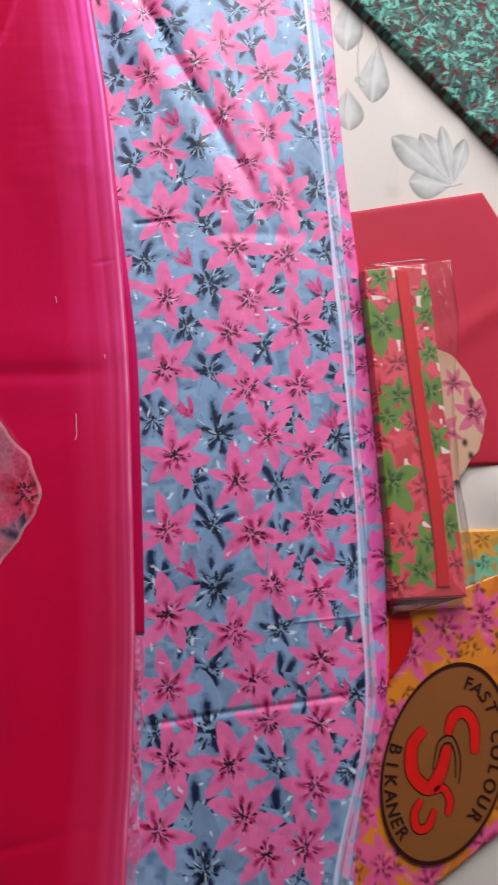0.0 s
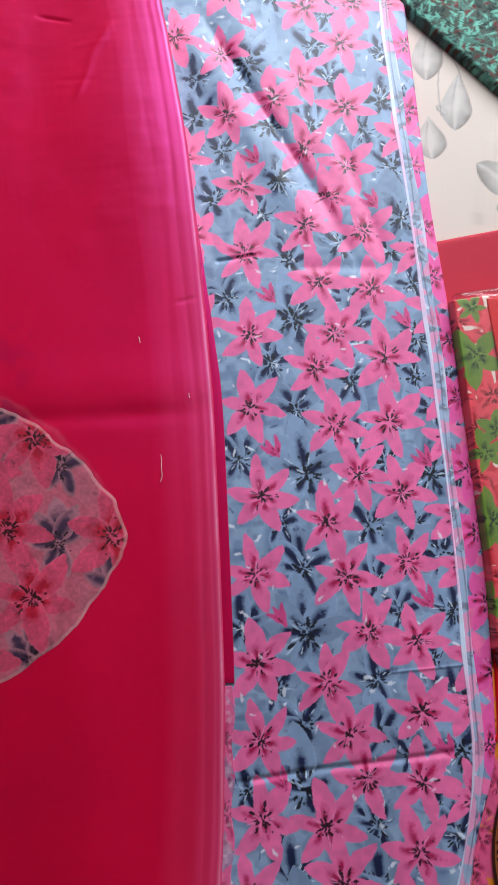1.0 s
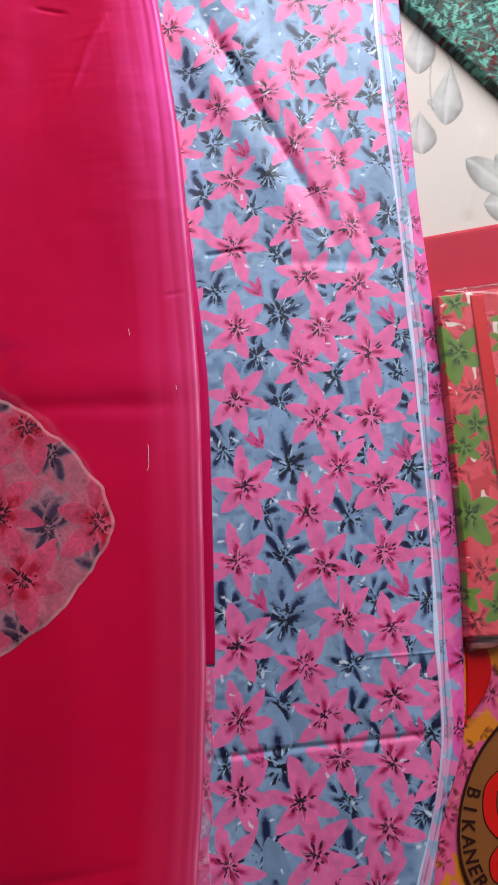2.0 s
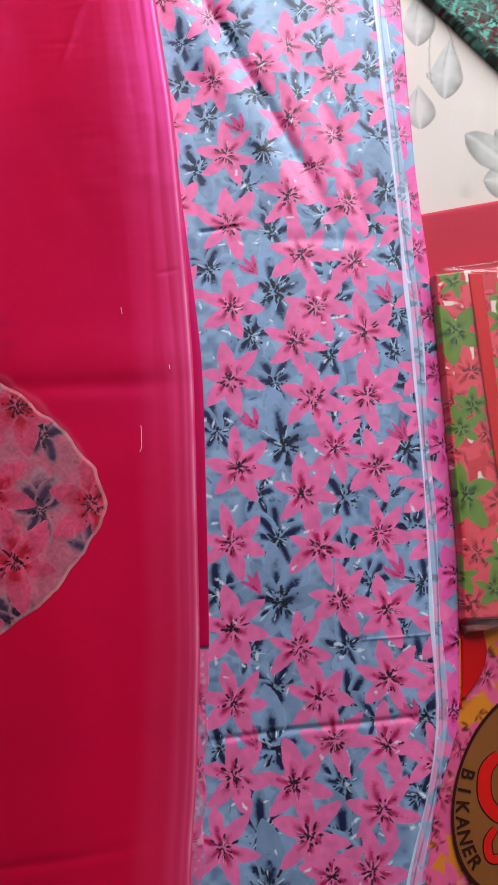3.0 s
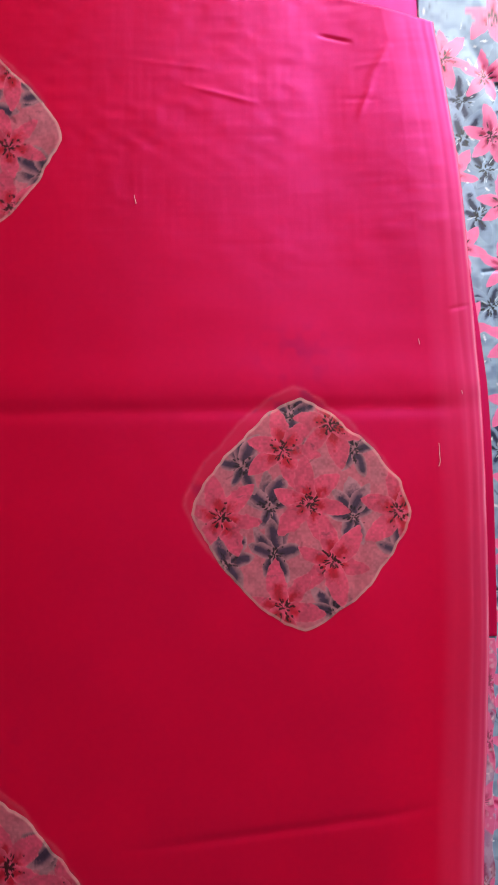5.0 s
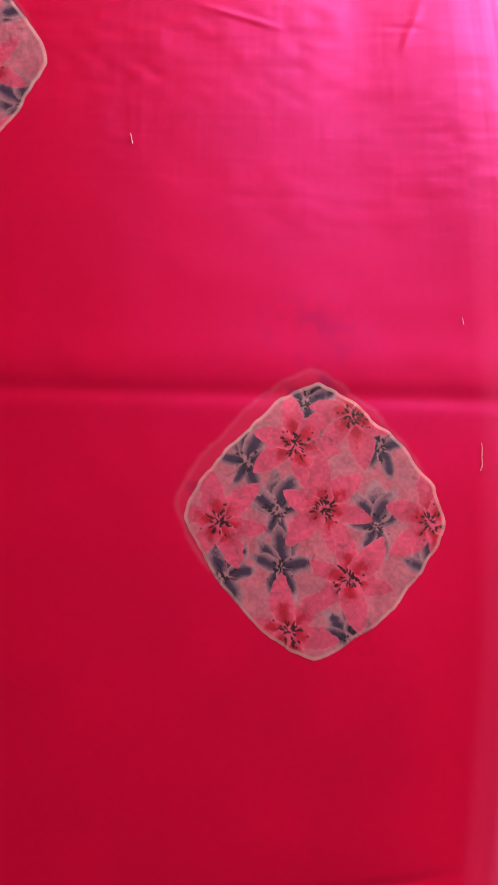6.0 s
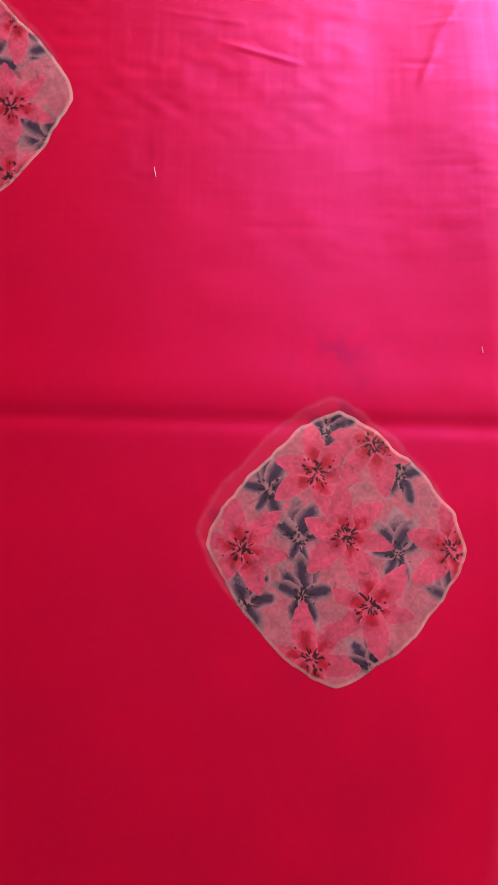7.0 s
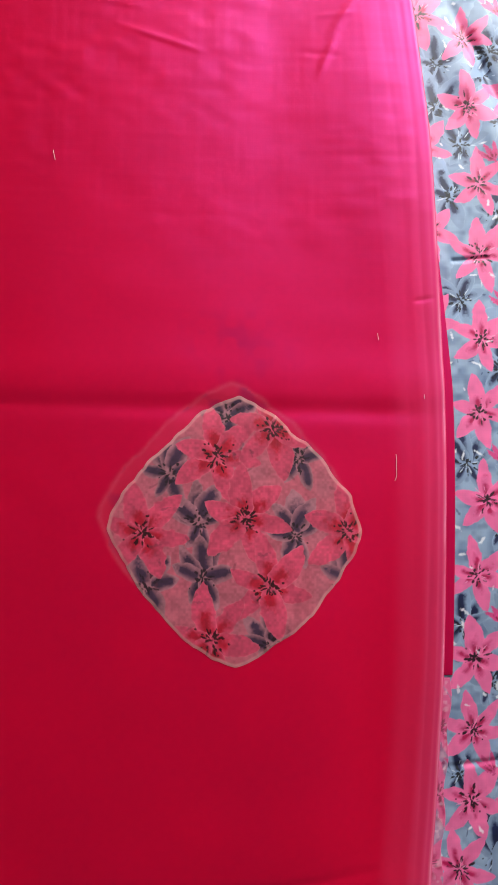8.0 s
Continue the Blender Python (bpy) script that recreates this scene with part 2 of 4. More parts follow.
for x in (BX0 + 0.01, BX1 - 0.09):
    for y in (BY0 + 0.01, BY1 - 0.09):
        part("leg", box(bmesh.new(), x, x + 0.08, y, y + 0.08, 0.0, 0.119, 0.006), M_WOOD, bed)

# ---- prints ----
def petal(img, x, y, nz, cx, cy, ang, length, wide, pal, rng, soft=0.0006, nb=None):
    """One lily petal: blunt-pointed with an uneven rim, a wet smudge of deeper dye running out from the heart."""
    ca, sa = math.cos(ang), math.sin(ang)
    dx, dy = x - cx, y - cy
    a, b = dx * ca + dy * sa, -dx * sa + dy * ca
    nb = nz if nb is None else nb
    bend = rng.uniform(-0.3, 0.3)
    t = np.clip(a / length, 0, 1)
    b = b + bend * length * t * (1 - t) + (nz - 0.5) * min(0.0008, 0.02 * length) + (nb - 0.5) * min(0.0026, 0.05 * length)
    w = wide * length * (t + 0.06) ** 0.6 * np.clip(1 - t, 0, 1) ** 0.72 * 1.95
    inside = np.clip((w - np.abs(b)) / soft, 0, 1) * (a > -0.002) * (a < length)
    start, stop, lean = rng.uniform(0.06, 0.12), pal.get("reach", 0.52) * rng.uniform(0.8, 1.2), rng.uniform(-0.12, 0.12)
    along = np.clip((t - start) / 0.06, 0, 1) * np.clip((stop + (nz - 0.5) * 0.08 + (nb - 0.5) * 0.2 - t) / 0.24, 0, 1)
    side = np.clip(1.25 - np.abs(b - lean * w) / (pal.get("core", 0.42) * w + 1e-6), 0, 1)
    deep = along * side * (0.7 + 0.5 * nb + 0.15 * (nz - 0.5))
    col = pal["petal"] * rng.uniform(1 - pal.get("uneven", 0.04), 1 + pal.get("uneven", 0.04)) * (1 + 0.12 * (nb - 0.5))[..., None]
    col = col + (pal["deep"] - col) * np.clip(deep * pal.get("depth", 1.0), 0, 1)[..., None]
    vein = np.clip(1.3 - np.abs(b - lean * w) / (0.0005 + 0.13 * w), 0, 1) * np.clip((t - 0.1) / 0.05, 0, 1) * np.clip((stop * 0.72 + (nz - 0.5) * 0.1 - t) / 0.16, 0, 1)
    col = col + (0.6 * pal["deep"] + 0.4 * pal["stamen"] - col) * (vein * pal.get("vein", 0.55))[..., None]
    rim = np.clip(1 - (w - np.abs(b)) / 0.0013, 0, 1) * pal.get("rim_mix", 0.3) * np.clip(nb * 2 - 0.3, 0, 1)
    col = col + (pal["rim"] - col) * rim[..., None]
    img += (col - img) * inside[..., None]


SPAN = [None, None, None, None, None]


def window_of(x, y, cx, cy, r):
    """The block of grid rows and columns that can hold a mark of radius r."""
    if SPAN[0] is not x or SPAN[1] is not y:
        SPAN[:] = x, y, (y.min(1), y.max(1), x.min(0), x.max(0)), lattice(x, y, 0.0014, 7), lattice(x, y, 0.0048, 17)
    ya, yb, xa, xb = SPAN[2]
    rows, cols = np.where((ya < cy + r) & (yb > cy - r))[0], np.where((xa < cx + r) & (xb > cx - r))[0]
    if not len(rows) or not len(cols):
        return None
    return slice(rows[0], rows[-1] + 1), slice(cols[0], cols[-1] + 1)


LILY = ((98, 1.05), (46, 1.02), (-10, 0.92), (-72, 1.0), (-138, 0.95), (163, 0.86))
BELL = ((130, 0.95), (96, 1.08), (60, 1.0), (20, 0.82), (-66, 0.9), (-118, 0.72), (164, 0.78))


def bloom(img, x, y, cx, cy, size, pal, rng, petals=6, wide=0.27, turn=None, stamens=14, form=None):
    """One flower: its petals in mixed order, then the brushed anthers round the heart."""
    win = window_of(x, y, cx, cy, size * 1.25)
    if win is None:
        return
    sub, sx, sy, nz, nb = img[win], x[win], y[win], SPAN[3][win], SPAN[4][win]
    turn = rng.uniform(0, 6.28) if turn is None else turn
    form = [(math.radians(a), k) for a, k in form] if form else [(turn + k * 2 * math.pi / petals, rng.uniform(0.85, 1.1)) for k in range(petals)]
    rng.shuffle(form)
    for ang, k in form:
        petal(sub, sx, sy, nz, cx, cy, ang + rng.uniform(-0.13, 0.13), size * k * rng.uniform(0.93, 1.08), wide * rng.uniform(0.85, 1.15), pal, rng, nb=nb)

    def stroke(ang, r, la, lb, colour, strength):
        px, py = cx + r * math.cos(ang), cy + r * math.sin(ang)
        aa = (sx - px) * math.cos(ang) + (sy - py) * math.sin(ang)
        bb = -(sx - px) * math.sin(ang) + (sy - py) * math.cos(ang)
        d = np.sqrt((aa / la) ** 2 + (bb / lb) ** 2) + (nz - 0.5) * 0.9
        blend(sub, np.clip((1.2 - d) * 2.2, 0, 1) * strength, colour)
    heart = size * pal.get("heart", 1.0)
    for k in range(stamens):
        ang, r = (k + rng.uniform(-0.4, 0.4)) * 2 * math.pi / stamens, heart * rng.choice((0.06, 0.1, 0.14, 0.18, 0.22, 0.29)) * rng.uniform(0.85, 1.15)
        stroke(ang + rng.uniform(-0.2, 0.2), r, heart * rng.uniform(0.04, 0.10), max(heart * rng.uniform(0.018, 0.036), 0.0005), pal["stamen"], 0.97)
    for k in range(stamens // 2):
        stroke(rng.uniform(0, 6.28), size * rng.uniform(0.02, 0.4), size * 0.025, size * 0.02, pal["stamen"], 0.9)
    for k in range(5 if pal.get("speck") is not None else 0):
        stroke(rng.uniform(0, 6.28), size * rng.uniform(0.1, 0.4), size * rng.uniform(0.05, 0.11), size * 0.014, pal["speck"], 0.8)


PINK = dict(petal=rgb(238, 108, 162), deep=rgb(190, 4, 84), rim=rgb(246, 160, 200), stamen=rgb(30, 0, 18), depth=1.0, speck=rgb(242, 150, 190))
BLUE = dict(petal=rgb(132, 154, 186), deep=rgb(20, 30, 74), rim=rgb(196, 212, 230), stamen=rgb(4, 5, 22), depth=1.3, core=0.48, reach=0.74, speck=rgb(200, 214, 230), rim_mix=0.4, vein=0.8, uneven=0.17)
BLUE_BIG = dict(BLUE, depth=1.15, reach=0.56, core=0.42)
BUD = dict(petal=rgb(214, 70, 132), deep=rgb(150, 8, 62), rim=rgb(226, 110, 160), stamen=rgb(60, 6, 36))

# hearts of the flowers down the length of the strip, by rows of the print
PINKS_A = [(-0.004, 0.380), (-0.002, 0.311), (0.009, 0.235), (0.009, 0.165), (0.010, 0.084), (0.007, 0.015), (0.013, -0.066), (0.004, -0.135), (0.003, -0.208), (0.002, -0.271), (0.001, -0.332), (-0.010, -0.390)]
PINKS_B = [(0.072, 0.347), (0.045, 0.327), (0.071, 0.271), (0.091, 0.219), (0.068, 0.191), (0.077, 0.133), (0.088, 0.082), (0.068, 0.049), (0.082, -0.006), (0.101, -0.052), (0.070, -0.092), (0.083, -0.140), (0.100, -0.187), (0.061, -0.227), (0.077, -0.270), (0.089, -0.304), (0.053, -0.340), (0.064, -0.383), (0.082, -0.415)]
PINKS_C = [(0.116, 0.386), (0.115, 0.315), (0.112, 0.252), (0.123, 0.182), (0.126, 0.124), (0.133, 0.056), (0.132, -0.004), (0.137, -0.069), (0.137, -0.129), (0.140, -0.196), (0.139, -0.254), (0.135, -0.310), (0.127, -0.362), (0.116, -0.412)]
PINKS_E = [(-0.050, 0.400), (-0.046, 0.268), (-0.040, 0.185), (-0.042, 0.10)]
PINKS_D = [(0.178, 0.345), (0.172, 0.281), (0.178, 0.160), (0.186, 0.100), (0.190, 0.016), (0.185, -0.020), (0.187, -0.090), (0.188, -0.135), (0.190, -0.215), (0.186, -0.250), (0.176, -0.325)]
BLUES_BIG = [(0.021, 0.368), (0.039, 0.298), (0.045, 0.237), (0.051, 0.097), (0.054, -0.048), (0.045, -0.187), (0.038, -0.311), (0.029, -0.424), (0.150, 0.320), (0.160, 0.194), (0.164, 0.073), (0.165, -0.054), (0.174, -0.172), (0.170, -0.287)]
BLUES_A = [(-0.032, 0.352), (-0.033, 0.309), (-0.009, 0.273), (-0.019, 0.220), (0.014, 0.347), (0.027, 0.203), (0.050, 0.156), (-0.010, 0.120), (0.028, 0.056), (0.048, 0.011), (-0.006, -0.033), (0.029, -0.091), (0.046, -0.131), (-0.009, -0.179), (0.019, -0.230), (0.038, -0.260), (-0.010, -0.310), (0.013, -0.359), (0.025, -0.378)]
BLUES_B = [(0.087, 0.384), (0.099, 0.346), (0.080, 0.295), (0.100, 0.171), (0.106, 0.113), (0.107, 0.085), (0.100, 0.035), (0.103, -0.017), (0.126, -0.042), (0.107, -0.097), (0.110, -0.144), (0.127, -0.173), (0.103, -0.227), (0.104, -0.271), (0.126, -0.287), (0.095, -0.341), (0.092, -0.385), (0.110, -0.402)]
BLUES_C = [(0.155, 0.373), (0.131, 0.288), (0.154, 0.247), (0.147, 0.162), (0.165, 0.127), (0.159, 0.036), (0.171, 0.003), (0.147, -0.096), (0.169, -0.125), (0.153, -0.212), (0.169, -0.243), (0.146, -0.329), (0.160, -0.352)]
BUDS = [(0.030, 0.123), (0.021, 0.265), (0.133, 0.214), (0.026, -0.023), (0.154, 0.093), (0.161, -0.038), (0.024, -0.171), (0.151, -0.161), (0.017, -0.302), (0.157, -0.284)]


def dabs(img, x, y, count, area, colour, rng, long=0.004, thin=0.0009, strength=0.8):
    """Loose dry-brush dabs scattered over the ground of the print."""
    for k in range(count):
        cx, cy, ang = rng.uniform(area[0], area[1]), rng.uniform(area[2], area[3]), rng.uniform(0, 3.14)
        win = window_of(x, y, cx, cy, long * 1.6)
        if win is None:
            continue
        ex, ey = x[win] - cx, y[win] - cy
        la, th = long * rng.uniform(0.5, 1.2), thin * rng.uniform(0.6, 1.3)
        d = np.hypot((ex * math.cos(ang) + ey * math.sin(ang)) / la, (-ex * math.sin(ang) + ey * math.cos(ang)) / th) + (SPAN[3][win] - 0.5) * 0.9
        blend(img[win], np.clip((1.2 - d) * 1.5, 0, 1) * strength, colour)


def onward(points):
    """The print goes on beyond the laid-out middle, by its own repeat."""
    return points + [(x, y + 0.436) for x, y in points if -0.03 < y < 0.25] + [(x, y - 0.29) for x, y in points if -0.42 < y < -0.14]


def lily_print(x, y, shift=0.0):
    x = x - shift
    img = np.empty(x.shape + (3,))
    img[:] = rgb(146, 168, 196)
    blend(img, np.clip((lattice(x, y, 0.009, 5) - 0.35) * 2.2, 0, 1) * 0.75, rgb(108, 132, 168))
    blend(img, np.clip((lattice(x, y, 0.006, 6) - 0.6) * 3, 0, 1) * 0.5, rgb(64, 82, 124))
    rng = random.Random(4)
    for cx, cy in onward(BLUES_A) + onward(BLUES_B) + onward(BLUES_C):
        bloom(img, x, y, cx, cy, rng.uniform(0.031, 0.038), BLUE, rng, wide=0.27, stamens=15, form=BELL)
    dabs(img, x, y, 650, (-0.09, 0.22, -0.62, 0.8), rgb(230, 232, 240), rng, 0.0042, 0.0014, 0.85)
    dabs(img, x, y, 420, (-0.09, 0.22, -0.62, 0.8), rgb(30, 44, 92), rng, 0.004, 0.0009, 0.6)
    for cx, cy in onward(BLUES_BIG):
        bloom(img, x, y, cx, cy, rng.uniform(0.046, 0.053), BLUE_BIG, rng, wide=0.27, stamens=20, form=BELL)
    for cx, cy in onward(PINKS_E) + onward(PINKS_B) + onward(PINKS_A) + onward(PINKS_C) + onward(PINKS_D):
        bloom(img, x, y, cx, cy, rng.uniform(0.0325, 0.0375), PINK, rng, wide=0.25, stamens=15, form=LILY)
    dabs(img, x, y, 160, (-0.09, 0.22, -0.62, 0.8), rgb(236, 226, 236), rng, 0.0034, 0.0012, 0.8)
    for cx, cy in onward(BUDS):
        win = window_of(x, y, cx, cy, 0.03)
        for a in (-0.4, 0.1, 0.5) if win else ():
            petal(img[win], x[win], y[win], SPAN[3][win], cx + 0.004, cy - 0.007, 2.1 + a, 0.020, 0.17, BUD, rng)
    img *= (1 + (lattice(x, y, 0.006, 3) - 0.5) * 0.16)[..., None]
    return img


# ---- the mattress dips where the cloths meet ----
def smooth(v):
    v = np.clip(v, 0, 1)
    return v * v * (3 - 2 * v)


def sag(x, y):
    return -0.017 * smooth((-0.02 - y) / 0.36) * smooth((x + 0.15) / 0.11) * smooth((0.165 - x) / 0.14)


# ---- bed sheet ----
def sheet_print(x, y):
    img = np.empty(x.shape + (3,))
    img[:] = rgb(216, 198, 186)
    rng = random.Random(9)
    def leaf(cx, cy, ang, length, wide):
        pal = dict(petal=rgb(204, 196, 190), deep=rgb(120, 112, 106))
        ca, sa = math.cos(ang), math.sin(ang)
        win = window_of(x, y, cx, cy, length * 1.1)
        if win is None:
            return
        lx, ly, sub = x[win], y[win], img[win]
        a, b = (lx - cx) * ca + (ly - cy) * sa, -(lx - cx) * sa + (ly - cy) * ca
        t = np.clip(a / length, 0, 1)
        w = wide * np.clip(np.sin(np.pi * np.clip(t, 0, 1) ** 1.5), 0, 1) ** 0.7 * (1 + 0.12 * (lattice(lx, ly, 0.012, 3) - 0.5))
        inside = np.clip((w - np.abs(b)) / 0.0012, 0, 1) * (a > 0) * (a < length)
        q = b / (w + 1e-5)
        shade = 0.15 + 0.75 * np.clip(q, 0, 1) ** 2 + 0.7 * np.clip(t - 0.62, 0, 1) * 2 + 0.55 * ridge(q + 0.25, 0.10) * (1 - t) + 0.35 * np.clip(-q - 0.6, 0, 1) - 0.5 * ridge(q + 0.05, 0.2) * t + (lattice(lx, ly, 0.006, 2) - 0.5) * 0.25
        col = pal["petal"] + (pal["deep"] - pal["petal"]) * np.clip(shade, 0, 1)[..., None]
        sub += (col - sub) * (inside * 0.85)[..., None]
    def stem(ax, ay, bx, by, bow=0.01):
        d, t = across(x, y, ax, ay, bx, by)
        d = d + bow * np.sin(np.pi * np.clip(t, 0, 1))
        blend(img, np.clip(1.6 - np.abs(d) / 0.0006, 0, 1) * (t > 0) * (t < 1) * 0.7, rgb(150, 138, 130))
    sprays = [(0.303, 0.203), (0.24, 0.295), (0.62, 0.50), (0.52, -0.02), (-0.1, 0.85), (0.31, -0.52), (0.6, -0.4), (-0.6, 0.9)]
    for i, (cx, cy) in enumerate(sprays):
        if i == 1:
            continue
        for ang, length, wide in ((3.05, 0.046, 0.018), (2.05, 0.064, 0.013), (2.42, 0.080, 0.017), (1.25, 0.054, 0.009), (1.68, 0.066, 0.008)):
            leaf(cx, cy, ang, length, wide)
        stem(cx - 0.01, cy - 0.002, cx + 0.01, cy + 0.002, 0.001)
    for cx, cy, ang, length, wide in ((0.235, 0.358, -1.72, 0.066, 0.016), (0.200, 0.310, -1.58, 0.048, 0.016), (0.211, 0.415, -1.72, 0.066, 0.017), (0.222, 0.307, 2.3, 0.020, 0.004)):
        leaf(cx, cy, ang, length, wide)
    stem(0.222, 0.385, 0.213, 0.310, 0.004)
    stem(0.226, 0.385, 0.238, 0.345, -0.002)
    return img


def sheet_relief(x, y):
    d, t = across(x, y, 0.262, 0.29, 0.238, 0.19)
    return sag(x, y) + 0.002 * (lattice(x, y, 0.09, 11) - 0.5) + 0.0012 * ridge(d, 0.006) * fade(t) + 0.006 * ridge(np.hypot(x - 0.33, y + 0.115), 0.03)


bed_sheet = cloth("bed_sheet", lambda y: np.full_like(y, BX0), lambda y: np.full_like(y, BX1), BY0, BY1, 0.003, 0.488, 0.06, 0.05, sheet_relief, sheet_print, M_SHEET,
                  grid=((np.arange(BY0, BY1, 0.012), np.arange(0.16, 0.43, 0.0012), np.arange(-0.52, -0.40, 0.0015)), (np.arange(BX0, BX1, 0.012), np.arange(0.165, 0.38, 0.0012))))
tagged(bed_sheet, "cream bed sheet printed with grey leaf sprays", "bed sheet")

# ---- floral strip: several folds of one printed length ----
W_EDGE = edge([(0.9, 0.150), (0.379, 0.162), (0.214, 0.170), (0.081, 0.177), (-0.041, 0.180), (-0.173, 0.182), (-0.298, 0.181), (-0.36, 0.166), (-0.414, 0.149), (-0.46, 0.14), (-0.62, 0.14)])
R_EDGE = edge([(0.9, 0.180), (0.374, 0.187), (0.214, 0.191), (0.121, 0.198), (-0.014, 0.203), (-0.153, 0.207), (-0.25, 0.203), (-0.304, 0.199), (-0.355, 0.175), (-0.446, 0.158), (-0.62, 0.155)])
L_EDGE = lambda y: np.full_like(y, -0.075)


def strip_relief(x, y):
    z = sag(x, y) + 0.0012 * (lattice(x, y, 0.05, 21) - 0.5)
    for ax, ay, bx, by, h, w in ((-0.03, 0.44, 0.112, 0.165, -0.0040, 0.0065), (-0.052, 0.43, 0.09, 0.16, 0.0026, 0.015), (-0.01, 0.46, 0.135, 0.19, 0.0012, 0.012), (0.03, 0.28, 0.135, 0.125, -0.0010, 0.006), (0.10, 0.30, 0.150, 0.13, -0.0015, 0.007),
                                 (0.04, 0.15, 0.15, 0.145, -0.001, 0.006), (-0.02, 0.30, 0.03, 0.42, 0.003, 0.012)):
        d, t = across(x, y, ax, ay, bx, by)
        z = z + h * ridge(d, w) * fade(t, 0.25)
    for ax, ay, bx, by, h, w in ((-0.03, -0.308, 0.175, -0.286, -0.0016, 0.0028), (0.11, -0.222, 0.18, -0.218, 0.0006, 0.0012), (-0.02, 0.158, 0.02, 0.163, -0.0022, 0.0022)):
        d, t = across(x, y, ax, ay, bx, by)
        z = z + h * ridge(d, w) * fade(t, 0.1)
    return z


PINKS_EDGE = [(0.182, 0.386), (0.178, 0.311), (0.175, 0.253), (0.181, 0.188), (0.187, 0.135), (0.196, 0.072), (0.198, 0.016), (0.200, -0.050), (0.201, -0.106), (0.204, -0.166), (0.203, -0.225), (0.194, -0.284)]


def lower_print(x, y):
    img = lily_print(x, y, 0.03)
    rng = random.Random(15)
    vivid = dict(PINK, petal=rgb(236, 88, 164))
    for cx, cy in PINKS_EDGE:
        bloom(img, x, y, cx, cy, 0.030, vivid, rng, petals=6, wide=0.3, stamens=14)
    return img


def middle_print(x, y):
    img = lily_print(x, y, 0.025)
    blend(img, np.full(x.shape, 0.32), rgb(206, 216, 236))
    d = W_EDGE(y) + 0.0085 - x
    blend(img, ridge(d - 0.0052 + 0.0012 * np.sin(y * 31), 0.0006) * 0.7 * np.clip(lattice(x, y, 0.02, 35) * 2, 0, 1), rgb(54, 52, 88))
    blend(img, np.clip((0.0012 - d) / 0.0005, 0, 1) * 0.7 * np.clip(lattice(y, 0 * y, 0.03, 36) * 2.2 - 0.4, 0, 1), rgb(228, 222, 238))
    return img


strip = tagged(new("floral_cloth"), "folded cotton length printed with pink and blue lilies", "fabric")
cloth("lower_fold", lambda y: W_EDGE(y) - 0.02, R_EDGE, -0.62, 0.78, 0.0008, 0.4972, 0.007, 0.003, lambda x, y: sag(x, y) + 0.0012 * (lattice(x, y, 0.03, 31) - 0.5), lower_print, M_PRINT, strip)
cloth("middle_fold", lambda y: W_EDGE(y) - 0.015, lambda y: W_EDGE(y) + 0.0082 + 0.0016 * np.sin(y * 9) + 0.0012 * np.sin(y * 41), -0.61, 0.78, 0.0009, 0.5000, 0.0026, 0.0015, lambda x, y: sag(x, y) + 0.0008 * (lattice(x, y, 0.03, 33) - 0.5),
      middle_print, M_PRINT, strip)


def top_print(x, y):
    k = 0.67 / (0.67 - sag(x, y))          # the print stretches a little into the dip
    img = lily_print(0.017 + (x - 0.017) * k, -0.13 + (y + 0.13) * k)
    d = W_EDGE(y) - x
    band = 0.0037 + 0.0018 * (lattice(y, 0 * y, 0.05, 22) - 0.5) + 0.0009 * np.sin(y * 23)
    tone = np.clip(lattice(y, 0 * y, 0.035, 23) * 3 - 1, 0, 1)[..., None]
    selvedge = rgb(214, 226, 242) * tone + rgb(240, 196, 224) * (1 - tone)
    img += (selvedge - img) * (np.clip((band - d) / 0.0006, 0, 1) * 0.85)[..., None]
    blend(img, ridge(d - band, 0.0004) * 0.45, rgb(120, 110, 150))
    return img


cloth("top_fold", L_EDGE, W_EDGE, -0.60, 0.78, 0.0006, 0.5015, 0.0028, 0.0018, strip_relief, top_print, M_PRINT, strip, dense=(-0.47, 0.44, 0.006))

# ---- magenta saree with cut-out floral patches ----
saree = tagged(new("magenta_saree"), "folded magenta cotton saree with sheer floral diamond patches", "fabric")
P_EDGE = edge([(0.44, -0.064), (0.410, -0.058), (0.277, -0.041), (0.210, -0.036), (0.130, -0.031), (0.07, -0.0275), (0.008, -0.0248), (-0.1, -0.0245), (-0.221, -0.025), (-0.343, -0.031), (-0.394, -0.036), (-0.62, -0.05)])
FOLD_TOP = 0.434
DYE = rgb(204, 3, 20)


